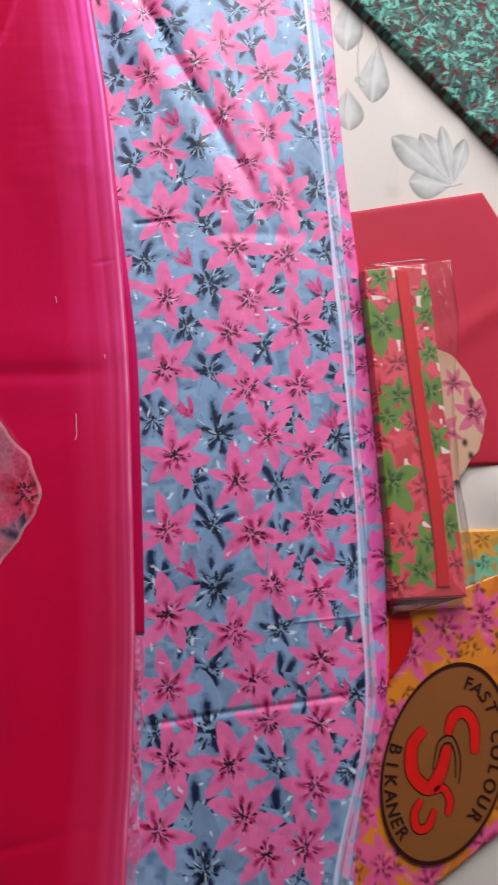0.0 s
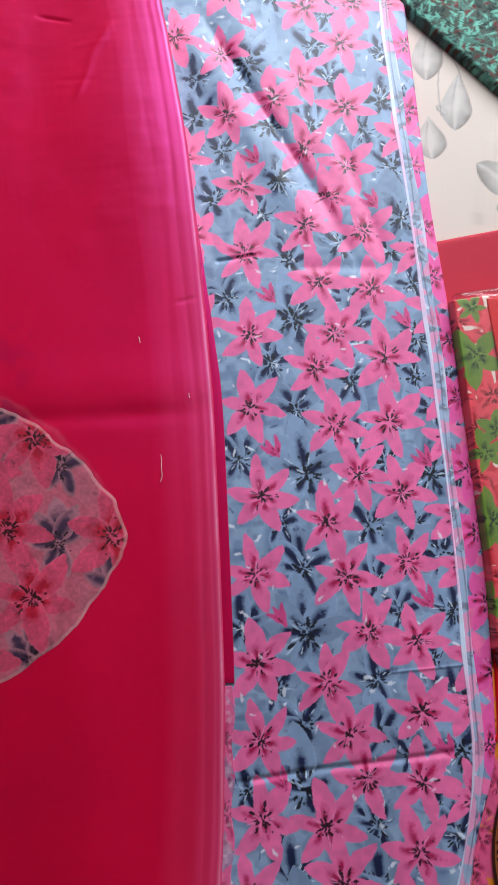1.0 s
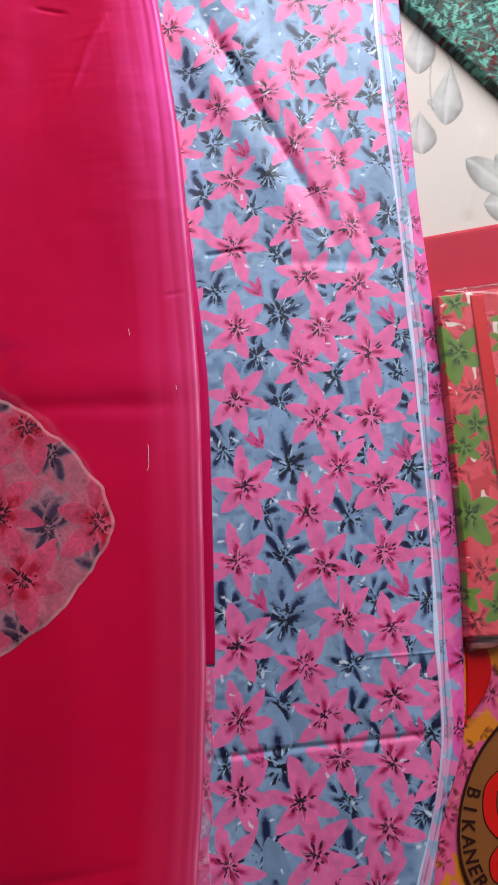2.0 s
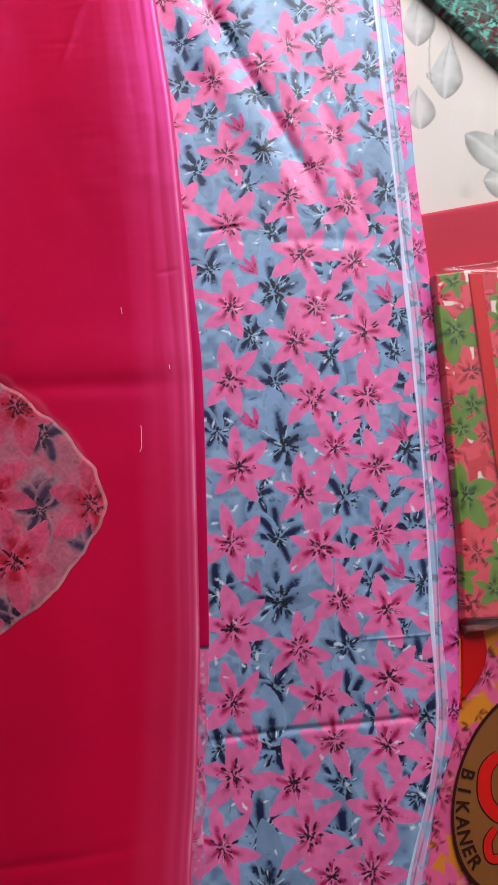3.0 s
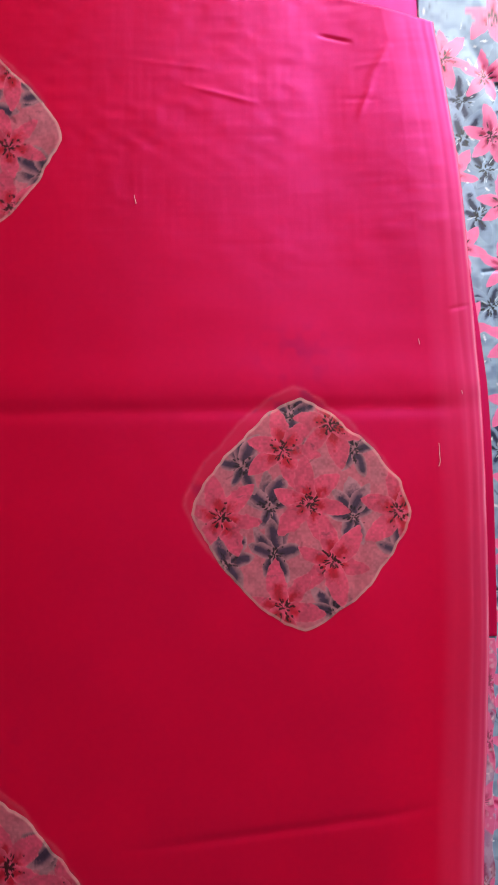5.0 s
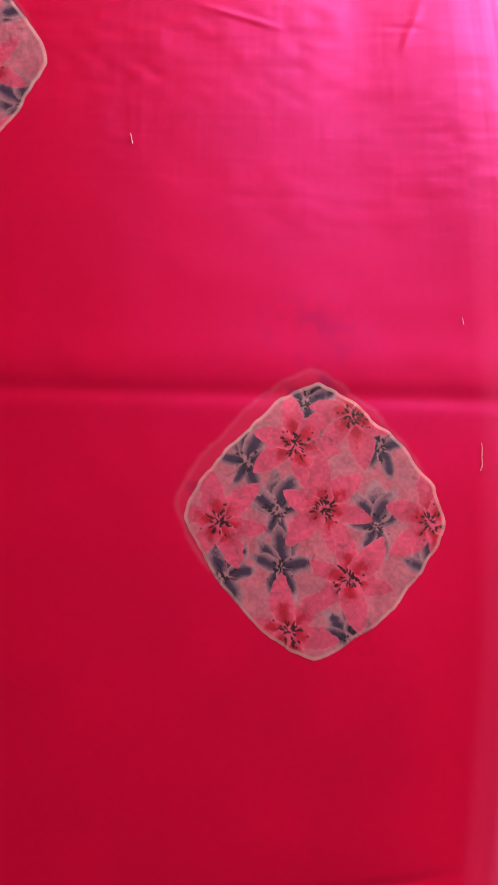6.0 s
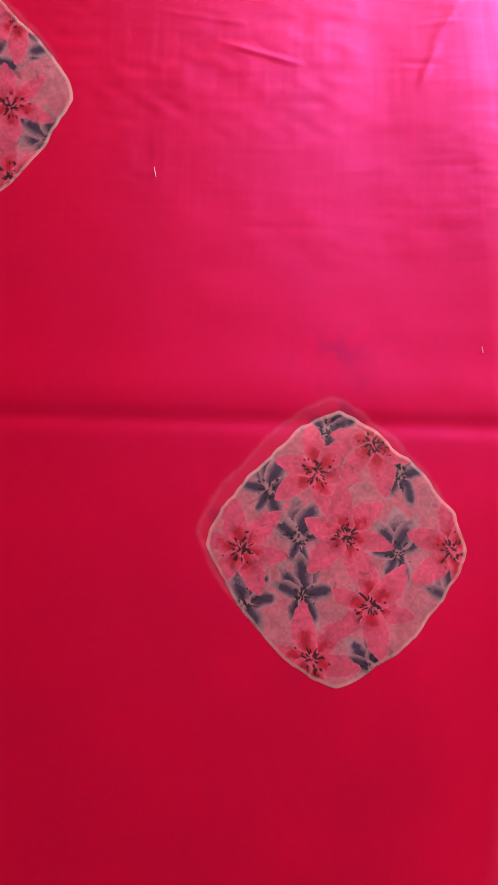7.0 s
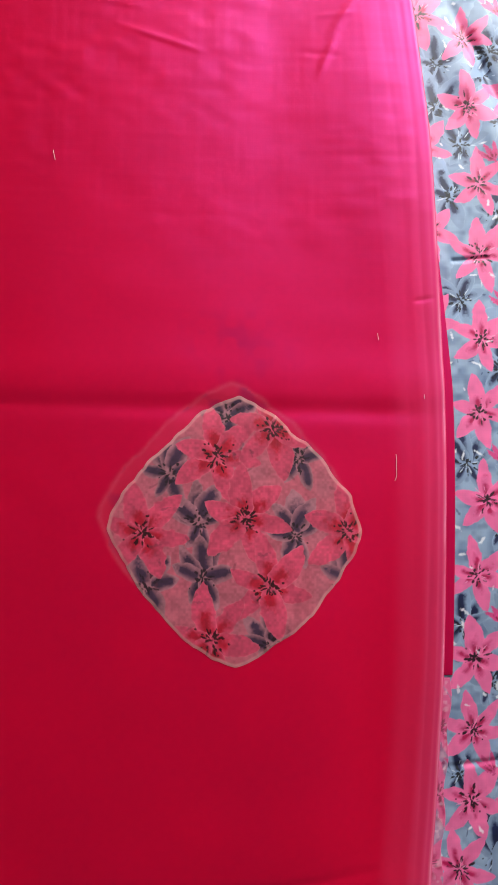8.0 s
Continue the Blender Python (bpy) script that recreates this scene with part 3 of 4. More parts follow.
def saree_relief(x, y):
    z = sag(x, y) + 0.013 * smooth((y - 0.03) / 0.3) * smooth((x + 0.2) / 0.14) + 0.003 * (lattice(x, y, 0.17, 41) - 0.5) + 0.0006 * (lattice(x, y, 0.03, 42) - 0.5) + 0.0009 * (lattice(x, y * 1.6, 0.016, 43) - 0.5) * smooth((y - 0.1) / 0.2) * lattice(x, y, 0.08, 44)
    z = z - 0.0013 * ridge(y - 0.012, 0.009) * np.clip((-0.03 - x) / 0.05, 0.25, 1) + 0.0012 * ridge(y - 0.04, 0.025)
    for ax, ay, bx, by, h, w in ((-0.42, -0.425, -0.05, -0.385, -0.0009, 0.005), (-0.19, 0.426, -0.15, 0.414, -0.0015, 0.002), (-0.34, 0.37, -0.25, 0.345, 0.0008, 0.003),
                                 (-0.14, 0.36, -0.11, 0.41, 0.0008, 0.005), (-0.15, 0.32, -0.13, 0.37, 0.0007, 0.004), (-0.16, 0.385, -0.10, 0.39, 0.0003, 0.003), (-0.17, 0.35, -0.12, 0.345, -0.0003, 0.003), (-0.40, 0.40, -0.30, 0.385, 0.0004, 0.003), (-0.06, 0.115, -0.035, 0.12, -0.0005, 0.002)):
        d, t = across(x, y, ax, ay, bx, by)
        z = z + h * ridge(d, w) * fade(t, 0.3)
    z = z + 0.0001 * (lattice(x, y * 0.12, 0.005, 46) + lattice(x * 0.12, y, 0.005, 47) - 1) * smooth((y + 0.02) / 0.3)
    d = P_EDGE(y) - x
    z = z - 0.0020 * smooth((0.062 - d) / 0.062) ** 1.3          # the pile of folds thins towards its edge
    for k, (off, h) in enumerate(((0.0065, -0.00025), (0.0115, 0.0001), (0.017, -0.00028), (0.026, 0.00012), (0.034, -0.0001), (0.055, 0.00008))):
        z = z + h * ridge(d - off + 0.0018 * np.sin(y * (9 + 3 * k) + k), 0.0017 + 0.0002 * k) * np.clip(0.3 + 1.4 * lattice(y, 0 * y + k, 0.16, 45), 0, 1)
    return z


PATCHES = [(-0.217, -0.096), (-0.580, 0.308), (-0.542, -0.480)]
PATCH_R = (0.113, 0.119)


def patch_field(x, y, cx, cy, grow=0.0):
    """Below 1 inside the soft-cornered diamond."""
    ax, ay = np.abs(x - cx) / (PATCH_R[0] + grow), np.abs(y - cy) / (PATCH_R[1] + grow)
    wob = 0.045 * (lattice(x, y, 0.02, 51) - 0.5) + 0.02 * (lattice(x, y, 0.007, 52) - 0.5)
    p = 1.36
    return (ax ** p + ay ** p) ** (1 / p) + wob


def plain_dye(x, y):
    img = np.empty(x.shape + (3,))
    img[:] = rgb(188, 5, 44)
    return img


def saree_print(x, y):
    img = np.empty(x.shape + (3,))
    img[:] = DYE
    img *= (1 + 0.10 * (lattice(x, y, 0.05, 61) - 0.5) + 0.05 * (lattice(x, y, 0.004, 62) - 0.5))[..., None]
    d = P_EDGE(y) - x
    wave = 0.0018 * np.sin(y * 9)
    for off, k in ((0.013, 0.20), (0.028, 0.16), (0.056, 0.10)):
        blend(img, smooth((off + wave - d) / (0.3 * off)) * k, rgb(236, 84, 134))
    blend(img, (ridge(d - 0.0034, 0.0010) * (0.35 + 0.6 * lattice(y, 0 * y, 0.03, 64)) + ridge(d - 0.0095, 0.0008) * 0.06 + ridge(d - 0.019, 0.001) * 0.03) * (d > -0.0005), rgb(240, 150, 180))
    for cx, cy in PATCHES:
        f = patch_field(x, y, cx - 0.007, cy + 0.010)
        blend(img, (f < 1) * 0.07 + ridge(f - 1, 0.018) * 0.13, rgb(214, 120, 140))
        smear = np.exp(-(((x - cx + 0.005) / 0.04) ** 2 + ((y - cy - 0.165) / 0.03) ** 2)) * np.clip((lattice(x, y, 0.009, 65) - 0.4) * 2.5, 0, 1)
        blend(img, smear * 0.28, rgb(120, 16, 56))
        blend(img, (f < 1) * np.clip((lattice(x, y, 0.014, 63) - 0.55) * 4, 0, 1) * 0.4, rgb(110, 20, 50))
    return img


cloth("under_layer", lambda y: np.full_like(y, -1.0), lambda y: P_EDGE(y) + 0.0072 - 0.009 * np.clip((y - 0.04) / 0.2, 0, 1), -0.225, 0.43, 0.004, 0.5036, 0.002, 0.0008, lambda x, y: sag(x, y), plain_dye, M_PINK, saree)
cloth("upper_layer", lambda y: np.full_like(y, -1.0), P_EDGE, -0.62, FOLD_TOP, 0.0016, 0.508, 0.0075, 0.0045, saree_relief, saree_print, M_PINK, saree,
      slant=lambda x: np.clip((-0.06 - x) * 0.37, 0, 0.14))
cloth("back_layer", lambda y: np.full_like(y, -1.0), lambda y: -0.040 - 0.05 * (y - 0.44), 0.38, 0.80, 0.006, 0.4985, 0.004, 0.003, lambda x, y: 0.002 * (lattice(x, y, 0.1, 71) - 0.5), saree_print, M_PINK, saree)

SHEER_PINK = dict(petal=rgb(216, 70, 104), deep=rgb(190, 8, 48), rim=rgb(224, 134, 142), stamen=rgb(56, 0, 14), depth=1.25, core=0.65, rim_mix=0.6, uneven=0.1, heart=0.85)
SHEER_GREY = dict(petal=rgb(172, 108, 122), deep=rgb(70, 42, 70), rim=rgb(206, 146, 150), stamen=rgb(34, 6, 24), depth=1.3, core=0.7, reach=0.85, vein=0.5, uneven=0.12)


def patch_mesh(cx, cy, top, turn, seed, z_of, rings=170, spokes=820):
    f, a = np.meshgrid(np.linspace(0.0, 1.0, rings) ** 0.8, np.linspace(0, 2 * math.pi, spokes), indexing="ij")
    ca, sa = np.abs(np.cos(a)) / PATCH_R[0], np.abs(np.sin(a)) / PATCH_R[1]
    rim = (ca ** 1.36 + sa ** 1.36) ** (-1 / 1.36)
    rim = rim * (1 + 0.010 * np.sin(5 * a + seed) + 0.006 * np.sin(11 * a + 2 * seed) + 0.03 * (lattice(np.cos(a), np.sin(a), 0.16, seed) - 0.5) + 0.012 * (lattice(np.cos(a), np.sin(a), 0.06, seed + 1) - 0.5))
    x, y = cx + rim * f * np.cos(a), cy + rim * f * np.sin(a)
    img = np.empty(x.shape + (3,))
    img[:] = rgb(200, 92, 112)
    blend(img, np.clip((lattice(x, y, 0.02, seed) - 0.4) * 2, 0, 1) * 0.5, rgb(184, 104, 120))
    rng = random.Random(seed)
    lx = lambda a: cx + (a[0] * math.cos(turn) - a[1] * math.sin(turn))
    ly = lambda a: cy + (a[0] * math.sin(turn) + a[1] * math.cos(turn))
    greys = [(0.055, 0.064), (-0.034, 0.007), (0.051, -0.004), (-0.030, -0.042), (-0.060, 0.049), (0.098, -0.041), (-0.078, -0.05), (0.03, -0.10), (-0.01, 0.10)]
    pinks = [(-0.019, 0.065), (-0.083, -0.004), (0.007, 0.010), (0.029, -0.049), (-0.021, -0.095), (0.098, 0.0), (0.03, 0.09)]
    for a in greys:
        bloom(img, x, y, lx(a), ly(a), 0.036, SHEER_GREY, rng, wide=0.28, stamens=15, form=[(a + math.degrees(turn), k) for a, k in BELL])
    for a in pinks:
        bloom(img, x, y, lx(a), ly(a), 0.045, SHEER_PINK, rng, wide=0.27, stamens=20, form=[(a + math.degrees(turn), k) for a, k in LILY])
    dabs(img, x, y, 45, (cx - 0.1, cx + 0.1, cy - 0.1, cy + 0.1), rgb(110, 50, 70), rng, 0.005, 0.0016, 0.45)
    gauze = (lattice(x, y, 0.0022, 5) - 0.5) * 0.34 + (lattice(x, y, 0.009, 6) - 0.5) * 0.35
    img *= (1 + gauze)[..., None] * 0.88
    blend(img, np.clip((f - 0.968) / 0.012, 0, 1) * (0.25 + 0.5 * lattice(x, y, 0.012, 9)), rgb(220, 150, 152))
    z = z_of(x, y) + top - 0.0004 * np.clip((f - 0.97) / 0.03, 0, 1)
    grid_mesh("patch", x, y, z, img, M_PRINT, saree, "sheer floral diamond patch with a pale stitched rim")


for i, (cx, cy) in enumerate(PATCHES):
    patch_mesh(cx, cy, 0.5086, (0.0, 0.9, 2.0)[i], 81 + i, saree_relief, *((170, 820) if i == 0 else (110, 420)))
patch_mesh(-0.245, 0.615, 0.5020, 0.5, 90, lambda x, y: 0 * x, 60, 240)


def border_print(x, y):
    img = lily_print(x, y, -0.03)
    blend(img, np.full(x.shape, 0.4), rgb(216, 84, 130))
    rim = -0.019 - 0.010 * np.clip((-0.23 - y) / 0.2, 0, 2) - x
    blend(img, np.clip((lattice(x, y, 0.0035, 78) - 0.62) * 6, 0, 1) * np.clip(1 - np.abs(rim - 0.004) / 0.006, 0, 1) * 0.5, rgb(236, 190, 206))
    return img


cloth("floral_border", lambda y: np.full_like(y, -0.12), lambda y: -0.019 - 0.010 * np.clip((-0.23 - y) / 0.2, 0, 2) + 0.0015 * np.sin(y * 120), -0.60, -0.227, 0.0010, 0.5030, 0.0015, 0.0012,
      lambda x, y: sag(x, y) + 0.0006 * (lattice(x, y, 0.012, 77) - 0.5), border_print, M_PRINT, saree, "sheer floral border of the saree")


# ---- loose threads on the saree ----
def thread(points, label):
    cu = bpy.data.curves.new("thread", "CURVE")
    cu.dimensions, cu.bevel_depth, cu.bevel_resolution = "3D", 0.00028, 2
    sp = cu.splines.new("NURBS")
    sp.points.add(len(points) - 1)
    for p, (x, y) in zip(sp.points, points):
        p.co = (x, y, 0.5092 + float(saree_relief(np.array(x), np.array(y))), 1)
    sp.use_endpoint_u = True
    tmp = new("thread", cu)
    me = bpy.data.meshes.new_from_object(tmp.evaluated_get(bpy.context.evaluated_depsgraph_get()))
    bpy.data.objects.remove(tmp)
    me.materials.append(M_THREAD)
    tagged(new("loose_thread", me), label, "thread", "threads on the saree")


thread([(-0.0745, -0.026), (-0.0735, -0.032), (-0.075, -0.038), (-0.073, -0.046), (-0.0755, -0.050)], "short curled pale thread on the magenta saree")
thread([(-0.0915, 0.084), (-0.0905, 0.078)], "tiny pale lint thread on the magenta saree")
thread([(-0.389, 0.244), (-0.387, 0.235)], "tiny pale lint thread on the magenta saree")
thread([(-0.048, 0.029), (-0.0475, 0.025)], "tiny pale lint thread on the magenta saree")

# ---- crimson saree folded beside the strip ----
crimson = tagged(new("crimson_cloth"), "folded plain crimson cotton cloth on the bed sheet", "fabric")


def red_relief(x, y):
    d, t = across(x, y, 0.25, 0.02, 0.42, 0.12)
    return 0.0015 * (lattice(x, y, 0.06, 91) - 0.5) + 0.002 * ridge(d, 0.012) * fade(t, 0.2)


cloth("fold", lambda y: np.full_like(y, 0.12), lambda y: 0.332 + 0.55 * np.clip(0.165 - y, 0, 0.1), -0.085, 0.165, 0.004, 0.4928, 0.005, 0.004, red_relief, None, M_RED, crimson, slant=lambda x: (x - 0.187) * 0.15 + 0.008)


def beige_print(x, y):
    img = np.empty(x.shape + (3,))
    img[:] = rgb(206, 160, 130)
    rng = random.Random(5)
    pal = dict(petal=rgb(206, 96, 120), deep=rgb(150, 30, 60), rim=rgb(214, 140, 140), stamen=rgb(70, 8, 20))
    for cx, cy, s in ((0.303, -0.033, 0.024), (0.285, -0.004, 0.016), (0.27, -0.05, 0.02)):
        bloom(img, x, y, cx, cy, s, pal, rng, petals=6, wide=0.24)
    for cx, cy in ((0.301, -0.022), (0.291, -0.062), (0.296, -0.075), (0.31, -0.008)):
        blend(img, np.clip(1.4 - np.hypot((x - cx) / 0.0028, (y - cy) / 0.004), 0, 1), rgb(70, 16, 22))
    return img


rr, aa = np.meshgrid(np.linspace(0, 1, 70), np.linspace(0, 2 * math.pi, 300), indexing="ij")
reach = (np.abs(np.cos(aa) / 0.046) ** 1.5 + np.abs(np.sin(aa) / 0.068) ** 1.5) ** (-1 / 1.5) * (1 + 0.02 * np.sin(7 * aa) + 0.012 * np.sin(15 * aa + 1))
bx, by = 0.2685 + reach * rr * np.cos(aa), -0.035 + reach * rr * np.sin(aa)
grid_mesh("patch", bx, by, 0.4938 + red_relief(bx, by), beige_print(bx, by), M_PRINT, crimson, "beige floral patch let into the crimson cloth")

# ---- teal cloth across the corner ----
def teal_print(x, y):
    img = np.empty(x.shape + (3,))
    img[:] = rgb(60, 76, 70)
    blend(img, np.clip((lattice(x, y, 0.012, 1) - 0.4) * 3, 0, 1) * 0.7, rgb(84, 88, 78))
    rng = random.Random(44)
    area = (-0.15, 0.45, 0.0, 0.42)
    dabs(img, x, y, 2535, area, rgb(28, 42, 40), rng, 0.0055, 0.0013, 0.9)
    dabs(img, x, y, 1755, area, rgb(104, 28, 30), rng, 0.0046, 0.0034, 0.9)
    dabs(img, x, y, 5070, area, rgb(84, 128, 116), rng, 0.0062, 0.0017, 0.9)
    dabs(img, x, y, 2925, area, rgb(112, 180, 160), rng, 0.0058, 0.0017, 0.95)
    dabs(img, x, y, 624, area, rgb(112, 32, 32), rng, 0.0036, 0.0024, 0.85)
    dabs(img, x, y, 2340, area, rgb(24, 36, 36), rng, 0.0045, 0.0008, 0.85)
    return img


def teal_relief(x, y):
    d = y
    return 0.0025 * (lattice(x, y, 0.07, 6) - 0.5) + 0.003 * ridge(d - 0.025, 0.02) - 0.003 * ridge(x - 0.16, 0.01)


teal = cloth("teal_cloth", lambda y: np.full_like(y, -0.15), lambda y: np.full_like(y, 0.45), 0.0, 0.42, 0.0009, 0.010, 0.010, 0.005, teal_relief, teal_print, M_TEAL, dense=(0.0, 0.24, 0.01))
tagged(teal, "folded teal cotton cloth with a small maroon leaf print", "fabric")
teal.matrix_world = pose(0.211, 0.398, 0.488, 0, 0, -49.0 + 0.0)

# ---- red floral cloth packet in clear film ----
CORAL = dict(petal=rgb(228, 74, 88), deep=rgb(172, 16, 40), rim=rgb(206, 44, 60), stamen=rgb(92, 4, 18), depth=0.9)
GREEN = dict(petal=rgb(106, 136, 46), deep=rgb(40, 70, 22), rim=rgb(150, 170, 90), stamen=rgb(18, 34, 10), depth=0.9, core=0.45)
PK_RED = [(0.199, 0.085), (0.231, 0.067), (0.253, 0.026), (0.226, 0.014), (0.208, -0.016), (0.236, -0.044), (0.202, -0.057), (0.243, -0.105), (0.234, -0.174), (0.221, -0.148), (0.212, -0.192), (0.263, -0.111), (0.268, -0.175)]
PK_GREEN = [(0.215, 0.098, 0.015), (0.259, 0.082, 0.014), (0.257, 0.061, 0.016), (0.214, 0.052, 0.029), (0.255, -0.013, 0.019), (0.226, -0.017, 0.018), (0.214, -0.037, 0.019), (0.213, -0.098, 0.030), (0.258, -0.060, 0.019), (0.262, -0.141, 0.022), (0.243, -0.155, 0.018), (0.234, -0.179, 0.019), (0.204, -0.167, 0.017), (0.258, 0.023, 0.014)]


def packet_print(x, y):
    img = np.empty(x.shape + (3,))
    img[:] = rgb(206, 46, 58)
    blend(img, np.clip((lattice(x, y, 0.006, 4) - 0.76) * 14, 0, 1), rgb(236, 220, 208))
    rng = random.Random(12)
    for i, (cx, cy) in enumerate(PK_RED):
        bloom(img, x, y, cx, cy, rng.uniform(0.029, 0.036), CORAL, rng, wide=0.235, stamens=10, form=LILY)
    dabs(img, x, y, 50, (0.19, 0.28, -0.21, 0.11), rgb(120, 8, 26), rng, 0.006, 0.0012, 0.7)
    for cx, cy, s in PK_GREEN:
        bloom(img, x, y, cx, cy, s * 1.12, GREEN, rng, petals=5, wide=0.29, stamens=8)
    return img


PK_L = lambda y: R_EDGE(y) - 0.001
PK_R = lambda y: 0.2685 - 0.045 * y
packet = tagged(new("cloth_packet"), "folded red and green floral cloth packed in clear film", "cloth packet")
cloth("folded_cloth", PK_L, PK_R, -0.207, 0.108, 0.0007, 0.509, 0.014, 0.003, lambda x, y: 0.002 * (lattice(x, y, 0.04, 14) - 0.5), packet_print, M_PRINT, packet,
      slant=lambda x: (x - 0.2) * 0.1)
RIB = edge([(0.12, 0.2345), (0.104, 0.2355), (0.069, 0.238), (0.003, 0.242), (-0.061, 0.2475), (-0.114, 0.252), (-0.1755, 0.254), (-0.21, 0.254)])
cloth("ribbon", lambda y: RIB(y) - 0.0062, lambda y: RIB(y) + 0.0062, -0.196, 0.106, 0.002, 0.5114, 0.0014, 0.0012, lambda x, y: 0.0006 * np.sin(y * 40), None, M_RIBBON, packet, "plain red ribbon laid along the packet")


# folded film edge; its brown also stands for shade on the packet's front
film_hem_shade = cloth("film_hem_shade", lambda y: R_EDGE(y) + 0.001, lambda y: np.full_like(y, 0.276), -0.2225, -0.2120, 0.002, 0.503, 0.010, 0.003, lambda x, y: 0.0015 * np.sin(x * 220 + y * 300), None, M_HEM_SHADE, packet, "folded edge of the film, packet front shade put into its brown",
      slant=lambda x: 0.0 * x)
film_hem_shade.matrix_local = Matrix.Translation((0.2, -0.215, 0)) @ Matrix.Rotation(radians(11), 4, "Z") @ Matrix.Translation((-0.2, 0.215, 0))


def film_relief(x, y):
    over = 1 / (1 + np.exp((x - 0.2735 + 0.045 * y) / 0.004))
    z = -0.012 * (1 - over) + 0.002 * (lattice(x, y, 0.02, 15) - 0.5) * (1 - 0.6 * over)
    for ax, ay, bx, by, h in ((0.266, 0.112, 0.271, 0.02, 0.005), (0.270, 0.112, 0.281, 0.03, 0.004), (0.279, 0.112, 0.283, -0.01, 0.005), (0.287, 0.115, 0.292, 0.035, 0.004), (0.268, 0.09, 0.296, 0.03, 0.003),
                              (0.271, 0.01, 0.277, -0.10, 0.004), (0.279, -0.01, 0.272, -0.12, 0.003), (0.276, -0.10, 0.287, -0.20, 0.005), (0.20, 0.108, 0.262, 0.103, 0.0015)):
        d, t = across(x, y, ax, ay, bx, by)
        z = z + h * ridge(d, 0.0013) * fade(t, 0.2)
    return z


film_bag = cloth("film", lambda y: R_EDGE(y) + 0.003, edge([(0.13, 0.294), (0.083, 0.291), (0.038, 0.295), (-0.017, 0.281), (-0.10, 0.279), (-0.16, 0.284), (-0.22, 0.290)]), -0.2165, 0.113, 0.0013, 0.5145, 0.018, 0.004, film_relief, None, M_FILM, packet, "creased clear plastic film",
                 slant=lambda x: (x - 0.2) * 0.1)
film_bag.visible_shadow = False

# ---- orange floral packet with the oval label ----
MAGENTA = dict(petal=rgb(230, 88, 134), deep=rgb(178, 28, 84), rim=rgb(220, 110, 120), stamen=rgb(80, 10, 30), depth=0.9)
OR_PINK = [(0.259, -0.235), (0.295, -0.228), (0.226, -0.256), (0.197, -0.333), (0.278, -0.424), (0.198, -0.318), (0.169, -0.378), (0.185, -0.436), (0.225, -0.452), (0.178, -0.355), (0.33, -0.27), (0.32, -0.35), (0.325, -0.41), (0.15, -0.42), (0.30, -0.47)]


def orange_print(x, y):
    img = np.empty(x.shape + (3,))
    img[:] = rgb(226, 128, 26)
    blend(img, np.clip((lattice(x, y, 0.012, 4) - 0.5) * 4, 0, 1) * 0.7, rgb(208, 96, 36))
    rng = random.Random(21)
    for cx, cy in OR_PINK:
        bloom(img, x, y, cx, cy, rng.uniform(0.028, 0.034), MAGENTA, rng, wide=0.25, stamens=9, form=LILY)
    dabs(img, x, y, 120, (0.13, 0.4, -0.5, -0.18), rgb(236, 160, 70), rng, 0.005, 0.0016, 0.5)
    for k in range(170):
        cx, cy = rng.uniform(0.12, 0.36), rng.uniform(-0.5, -0.19)
        for a in range(4):
            ang = rng.uniform(0, 6.28)
            px, py = cx + 0.004 * math.cos(ang), cy + 0.004 * math.sin(ang)
            win = window_of(x, y, px, py, 0.006)
            if win is None:
                continue
            ex, ey = x[win] - px, y[win] - py
            d = np.hypot((ex * math.cos(ang) + ey * math.sin(ang)) / 0.003, (-ex * math.sin(ang) + ey * math.cos(ang)) / 0.0011)
            blend(img[win], np.clip(1.4 - d, 0, 1) * 0.85, rgb(96, 30, 14))
    return img


orange = tagged(new("orange_packet"), "orange cotton packet printed with pink flowers", "cloth packet")
cloth("folded_cloth", lambda y: np.full_like(y, 0.140), lambda y: np.full_like(y, 0.40), -0.485, -0.215, 0.0011, 0.4935, 0.006, 0.004, lambda x, y: 0.0012 * (lattice(x, y, 0.04, 17) - 0.5), orange_print, M_PRINT, orange,
      slant=lambda x: (x - 0.226) * 0.33, foot=lambda x: 0.040 + (x - 0.25) * 0.62)
red_tip = cloth("red_strap", lambda y: R_EDGE(y) + 0.001, lambda y: 0.2275 - 13.0 * (y + 0.232) ** 2, -0.283, -0.195, 0.003, 0.4965, 0.003, 0.002, lambda x, y: 0 * x, None, M_RIBBON, orange, "plain red fabric strap")

LC, LA, LB, LT = (0.2481, -0.3515), 0.0895, 0.0555, radians(68)
Z_LABEL = 0.4946


def on_label(phi, k=1.0, dz=0.0):
    a, b = LA * k * math.cos(phi), LB * k * math.sin(phi)
    return Vector((LC[0] + a * math.cos(LT) - b * math.sin(LT), LC[1] + a * math.sin(LT) + b * math.cos(LT), Z_LABEL + dz))


def oval(name, k0, k1, z0, z1, material, label=""):
    bm = bmesh.new()
    n = 96
    rings = []
    for k, z in ((k1, z0), (k1, z1), (k0, z1)) + (((k0, z0),) if k0 > 0 else ()):
        rings.append([bm.verts.new(on_label(2 * math.pi * i / n, max(k, 0.001), z)) for i in range(n)])
    for r in range(len(rings) - 1):
        for i in range(n):
            bm.faces.new((rings[r][i], rings[r][(i + 1) % n], rings[r + 1][(i + 1) % n], rings[r + 1][i]))
    return part(name, bm, material, orange, label)


oval("label", 0.0, 1.0, 0.0, 0.0008, M_LABEL, "glossy brown oval paper label")
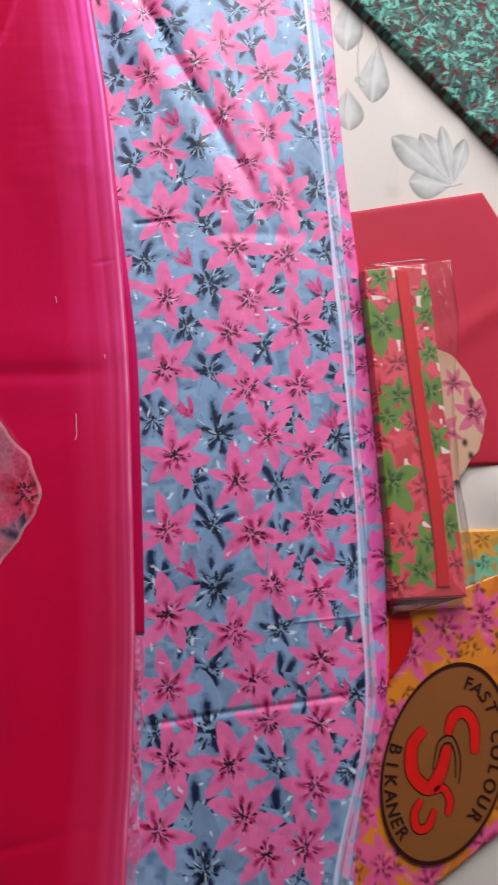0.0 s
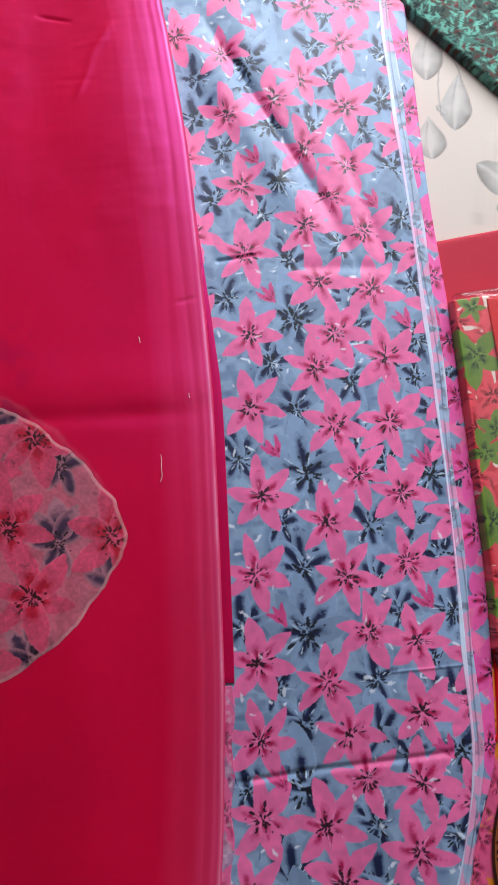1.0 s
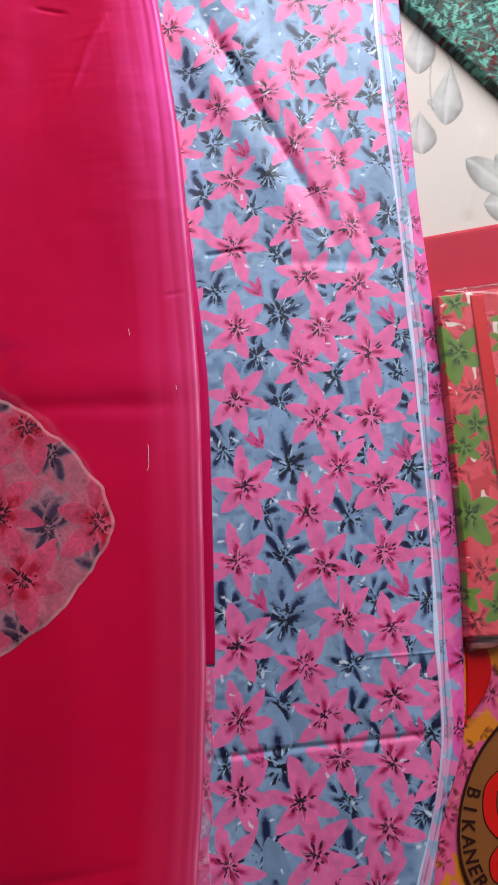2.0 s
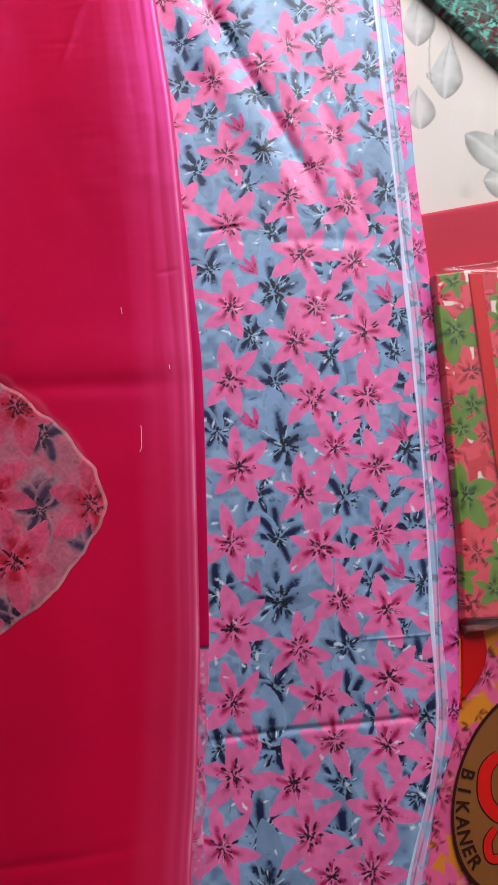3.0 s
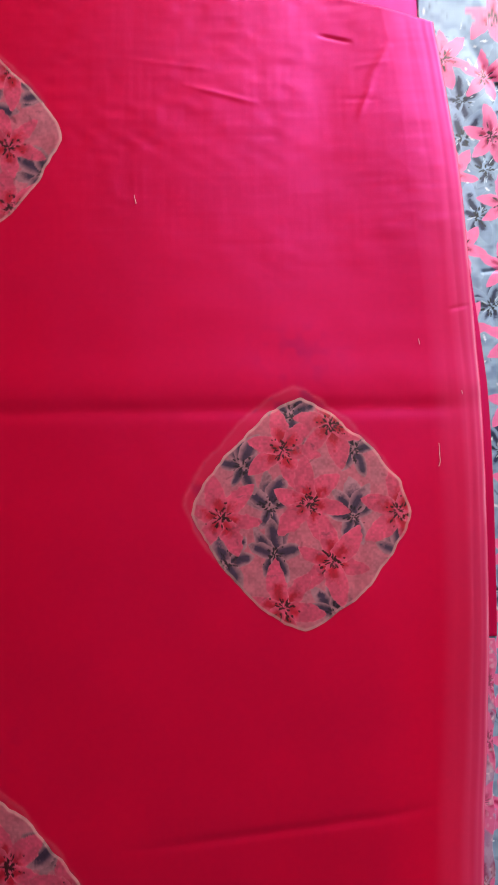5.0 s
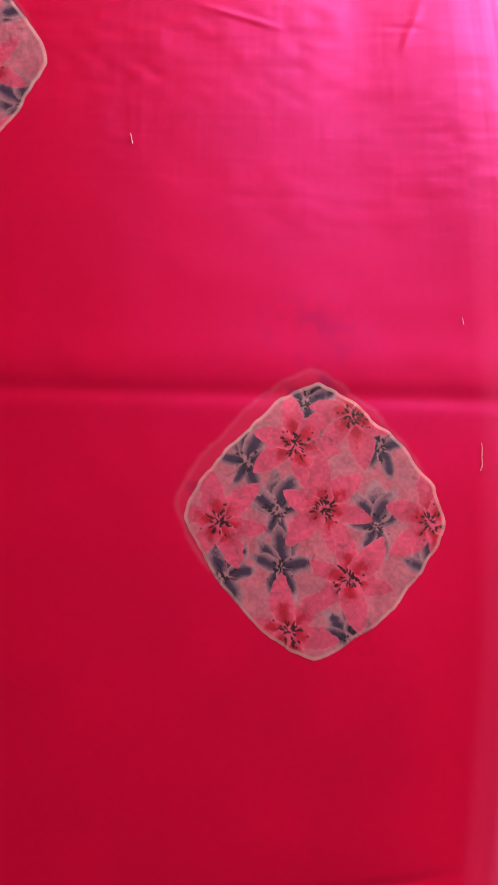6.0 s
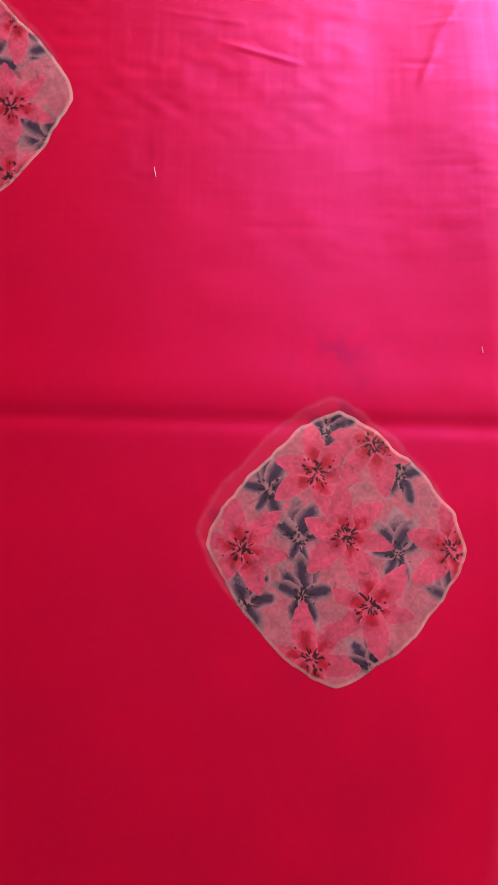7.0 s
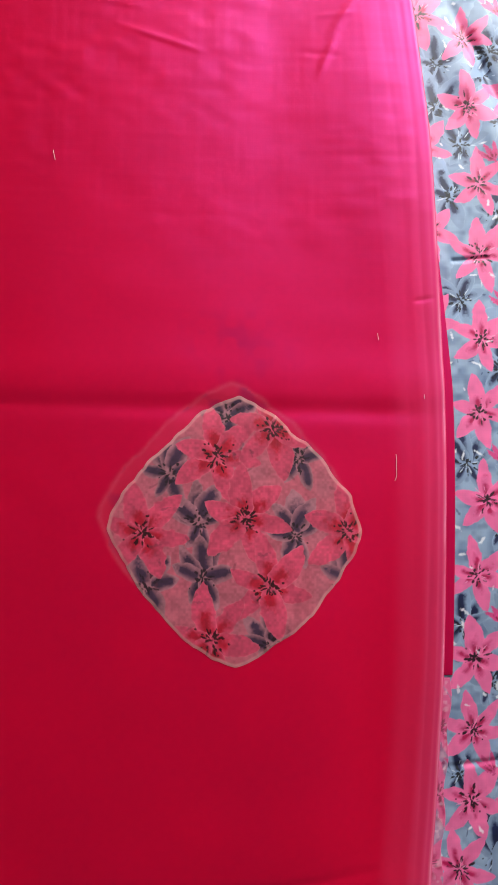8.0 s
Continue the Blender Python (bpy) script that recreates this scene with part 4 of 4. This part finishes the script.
oval("label_border", 0.965, 1.005, 0.0009, 0.0014, M_INK, "thin dark border of the label")


def lettering(text, start, stop, k, inward, size):
    """Words set letter by letter along the oval."""
    bm = bmesh.new()
    for i, ch in enumerate(text):
        if ch == " ":
            continue
        phi = start + (stop - start) * i / (len(text) - 1)
        p, q = on_label(phi, k, 0.0012), on_label(phi + (stop - start) * 0.02, k, 0.0012)
        ang = math.atan2(q.y - p.y, q.x - p.x)
        cu = bpy.data.curves.new("letter", "FONT")
        cu.body, cu.size, cu.extrude, cu.align_x, cu.align_y, cu.offset = ch, size, 0.0002, "CENTER", "CENTER", 0.00025
        tmp = new("letter", cu)
        me = bpy.data.meshes.new_from_object(tmp.evaluated_get(bpy.context.evaluated_depsgraph_get()))
        me.transform(Matrix.Translation(p) @ Matrix.Rotation(ang, 4, "Z"))
        bm.from_mesh(me)
        bpy.data.objects.remove(tmp)
    return part("lettering", bm, M_INK, orange, "dark lettering: " + text.lower())


lettering("FAST COLOUR", 0.0, -2.08, 0.80, False, 0.0160)
lettering("BIKANER", 1.62, 2.72, 0.855, True, 0.0160)


def band(points, width, lift, material, name, label=""):
    """A flat curved band of ink with tapered ends."""
    pts = [Vector(p) for p in points]
    def at(t):
        n = len(pts) - 1
        i = min(int(t * n), n - 1)
        f = t * n - i
        g = lambda j: pts[max(0, min(n, j))]
        a, b, c, d = g(i - 1), g(i), g(i + 1), g(i + 2)
        return 0.5 * ((2 * b) + (c - a) * f + (2 * a - 5 * b + 4 * c - d) * f * f + (3 * b - a - 3 * c + d) * f ** 3)
    bm = bmesh.new()
    rows = []
    for i in range(41):
        t = i / 40
        p, q = at(max(t - 0.01, 0)), at(min(t + 0.01, 1))
        d = (q - p).normalized()
        s = Vector((-d.y, d.x)) * width * (0.55 + 0.45 * math.sin(math.pi * t) ** 0.5)
        c = at(t)
        rows.append([bm.verts.new((c.x + k * s.x, c.y + k * s.y, Z_LABEL + z)) for k, z in ((-1, 0.0008), (-1, lift), (1, lift), (1, 0.0008))])
    for a, b in zip(rows, rows[1:]):
        for k in range(3):
            bm.faces.new((a[k], a[k + 1], b[k + 1], b[k]))
    return part(name, bm, material, orange, label)


MARKS = [
    ([(0.252, -0.328), (0.258, -0.314), (0.269, -0.310), (0.277, -0.322), (0.2755, -0.346)], 0.0048),
    ([(0.231, -0.322), (0.2185, -0.336), (0.2175, -0.360), (0.231, -0.373), (0.243, -0.360), (0.251, -0.338)], 0.0058),
    ([(0.236, -0.376), (0.2445, -0.374), (0.2495, -0.385), (0.246, -0.397)], 0.0032),
    ([(0.224, -0.382), (0.2165, -0.393), (0.218, -0.406), (0.228, -0.405), (0.235, -0.391)], 0.0034),
]
for pts, w in MARKS:
    band(pts, w + 0.0011, 0.0010, M_INK, "emblem_outline")
    band(pts, w, 0.0014, M_LOGO, "emblem_band", "scarlet curved band of the emblem")
band([(0.236, -0.358), (0.243, -0.334), (0.256, -0.330), (0.262, -0.348), (0.259, -0.371)], 0.0008, 0.0012, M_INK, "emblem_line")
band([(0.241, -0.352), (0.246, -0.338), (0.254, -0.336), (0.2575, -0.348), (0.256, -0.366)], 0.0008, 0.0012, M_INK, "emblem_line")

# ---- yellow-green cloth showing past the packet ----
def lime_print(x, y):
    img = np.empty(x.shape + (3,))
    img[:] = rgb(190, 138, 60)
    rng = random.Random(31)
    aqua = dict(petal=rgb(120, 176, 140), deep=rgb(50, 100, 70), rim=rgb(160, 200, 160), stamen=rgb(30, 50, 40))
    gold = dict(petal=rgb(224, 150, 50), deep=rgb(170, 80, 20), rim=rgb(230, 180, 90), stamen=rgb(90, 40, 14))
    for cx, cy in ((0.286, -0.20), (0.300, -0.178), (0.318, -0.19), (0.330, -0.165), (0.345, -0.2)):
        bloom(img, x, y, cx, cy, 0.018, aqua, rng, petals=5, wide=0.32, stamens=5)
    for cx, cy in ((0.300, -0.155), (0.34, -0.15), (0.37, -0.18)):
        bloom(img, x, y, cx, cy, 0.022, gold, rng, petals=6, wide=0.27, stamens=6)
    return img


lime = cloth("yellow_cloth", lambda y: np.full_like(y, 0.24), lambda y: np.full_like(y, 0.42), -0.23, -0.145, 0.0015, 0.4925, 0.004, 0.003, lambda x, y: 0.001 * (lattice(x, y, 0.03, 19) - 0.5), lime_print, M_PRINT)
tagged(lime, "yellow cotton cloth with green flowers under the packet", "fabric")
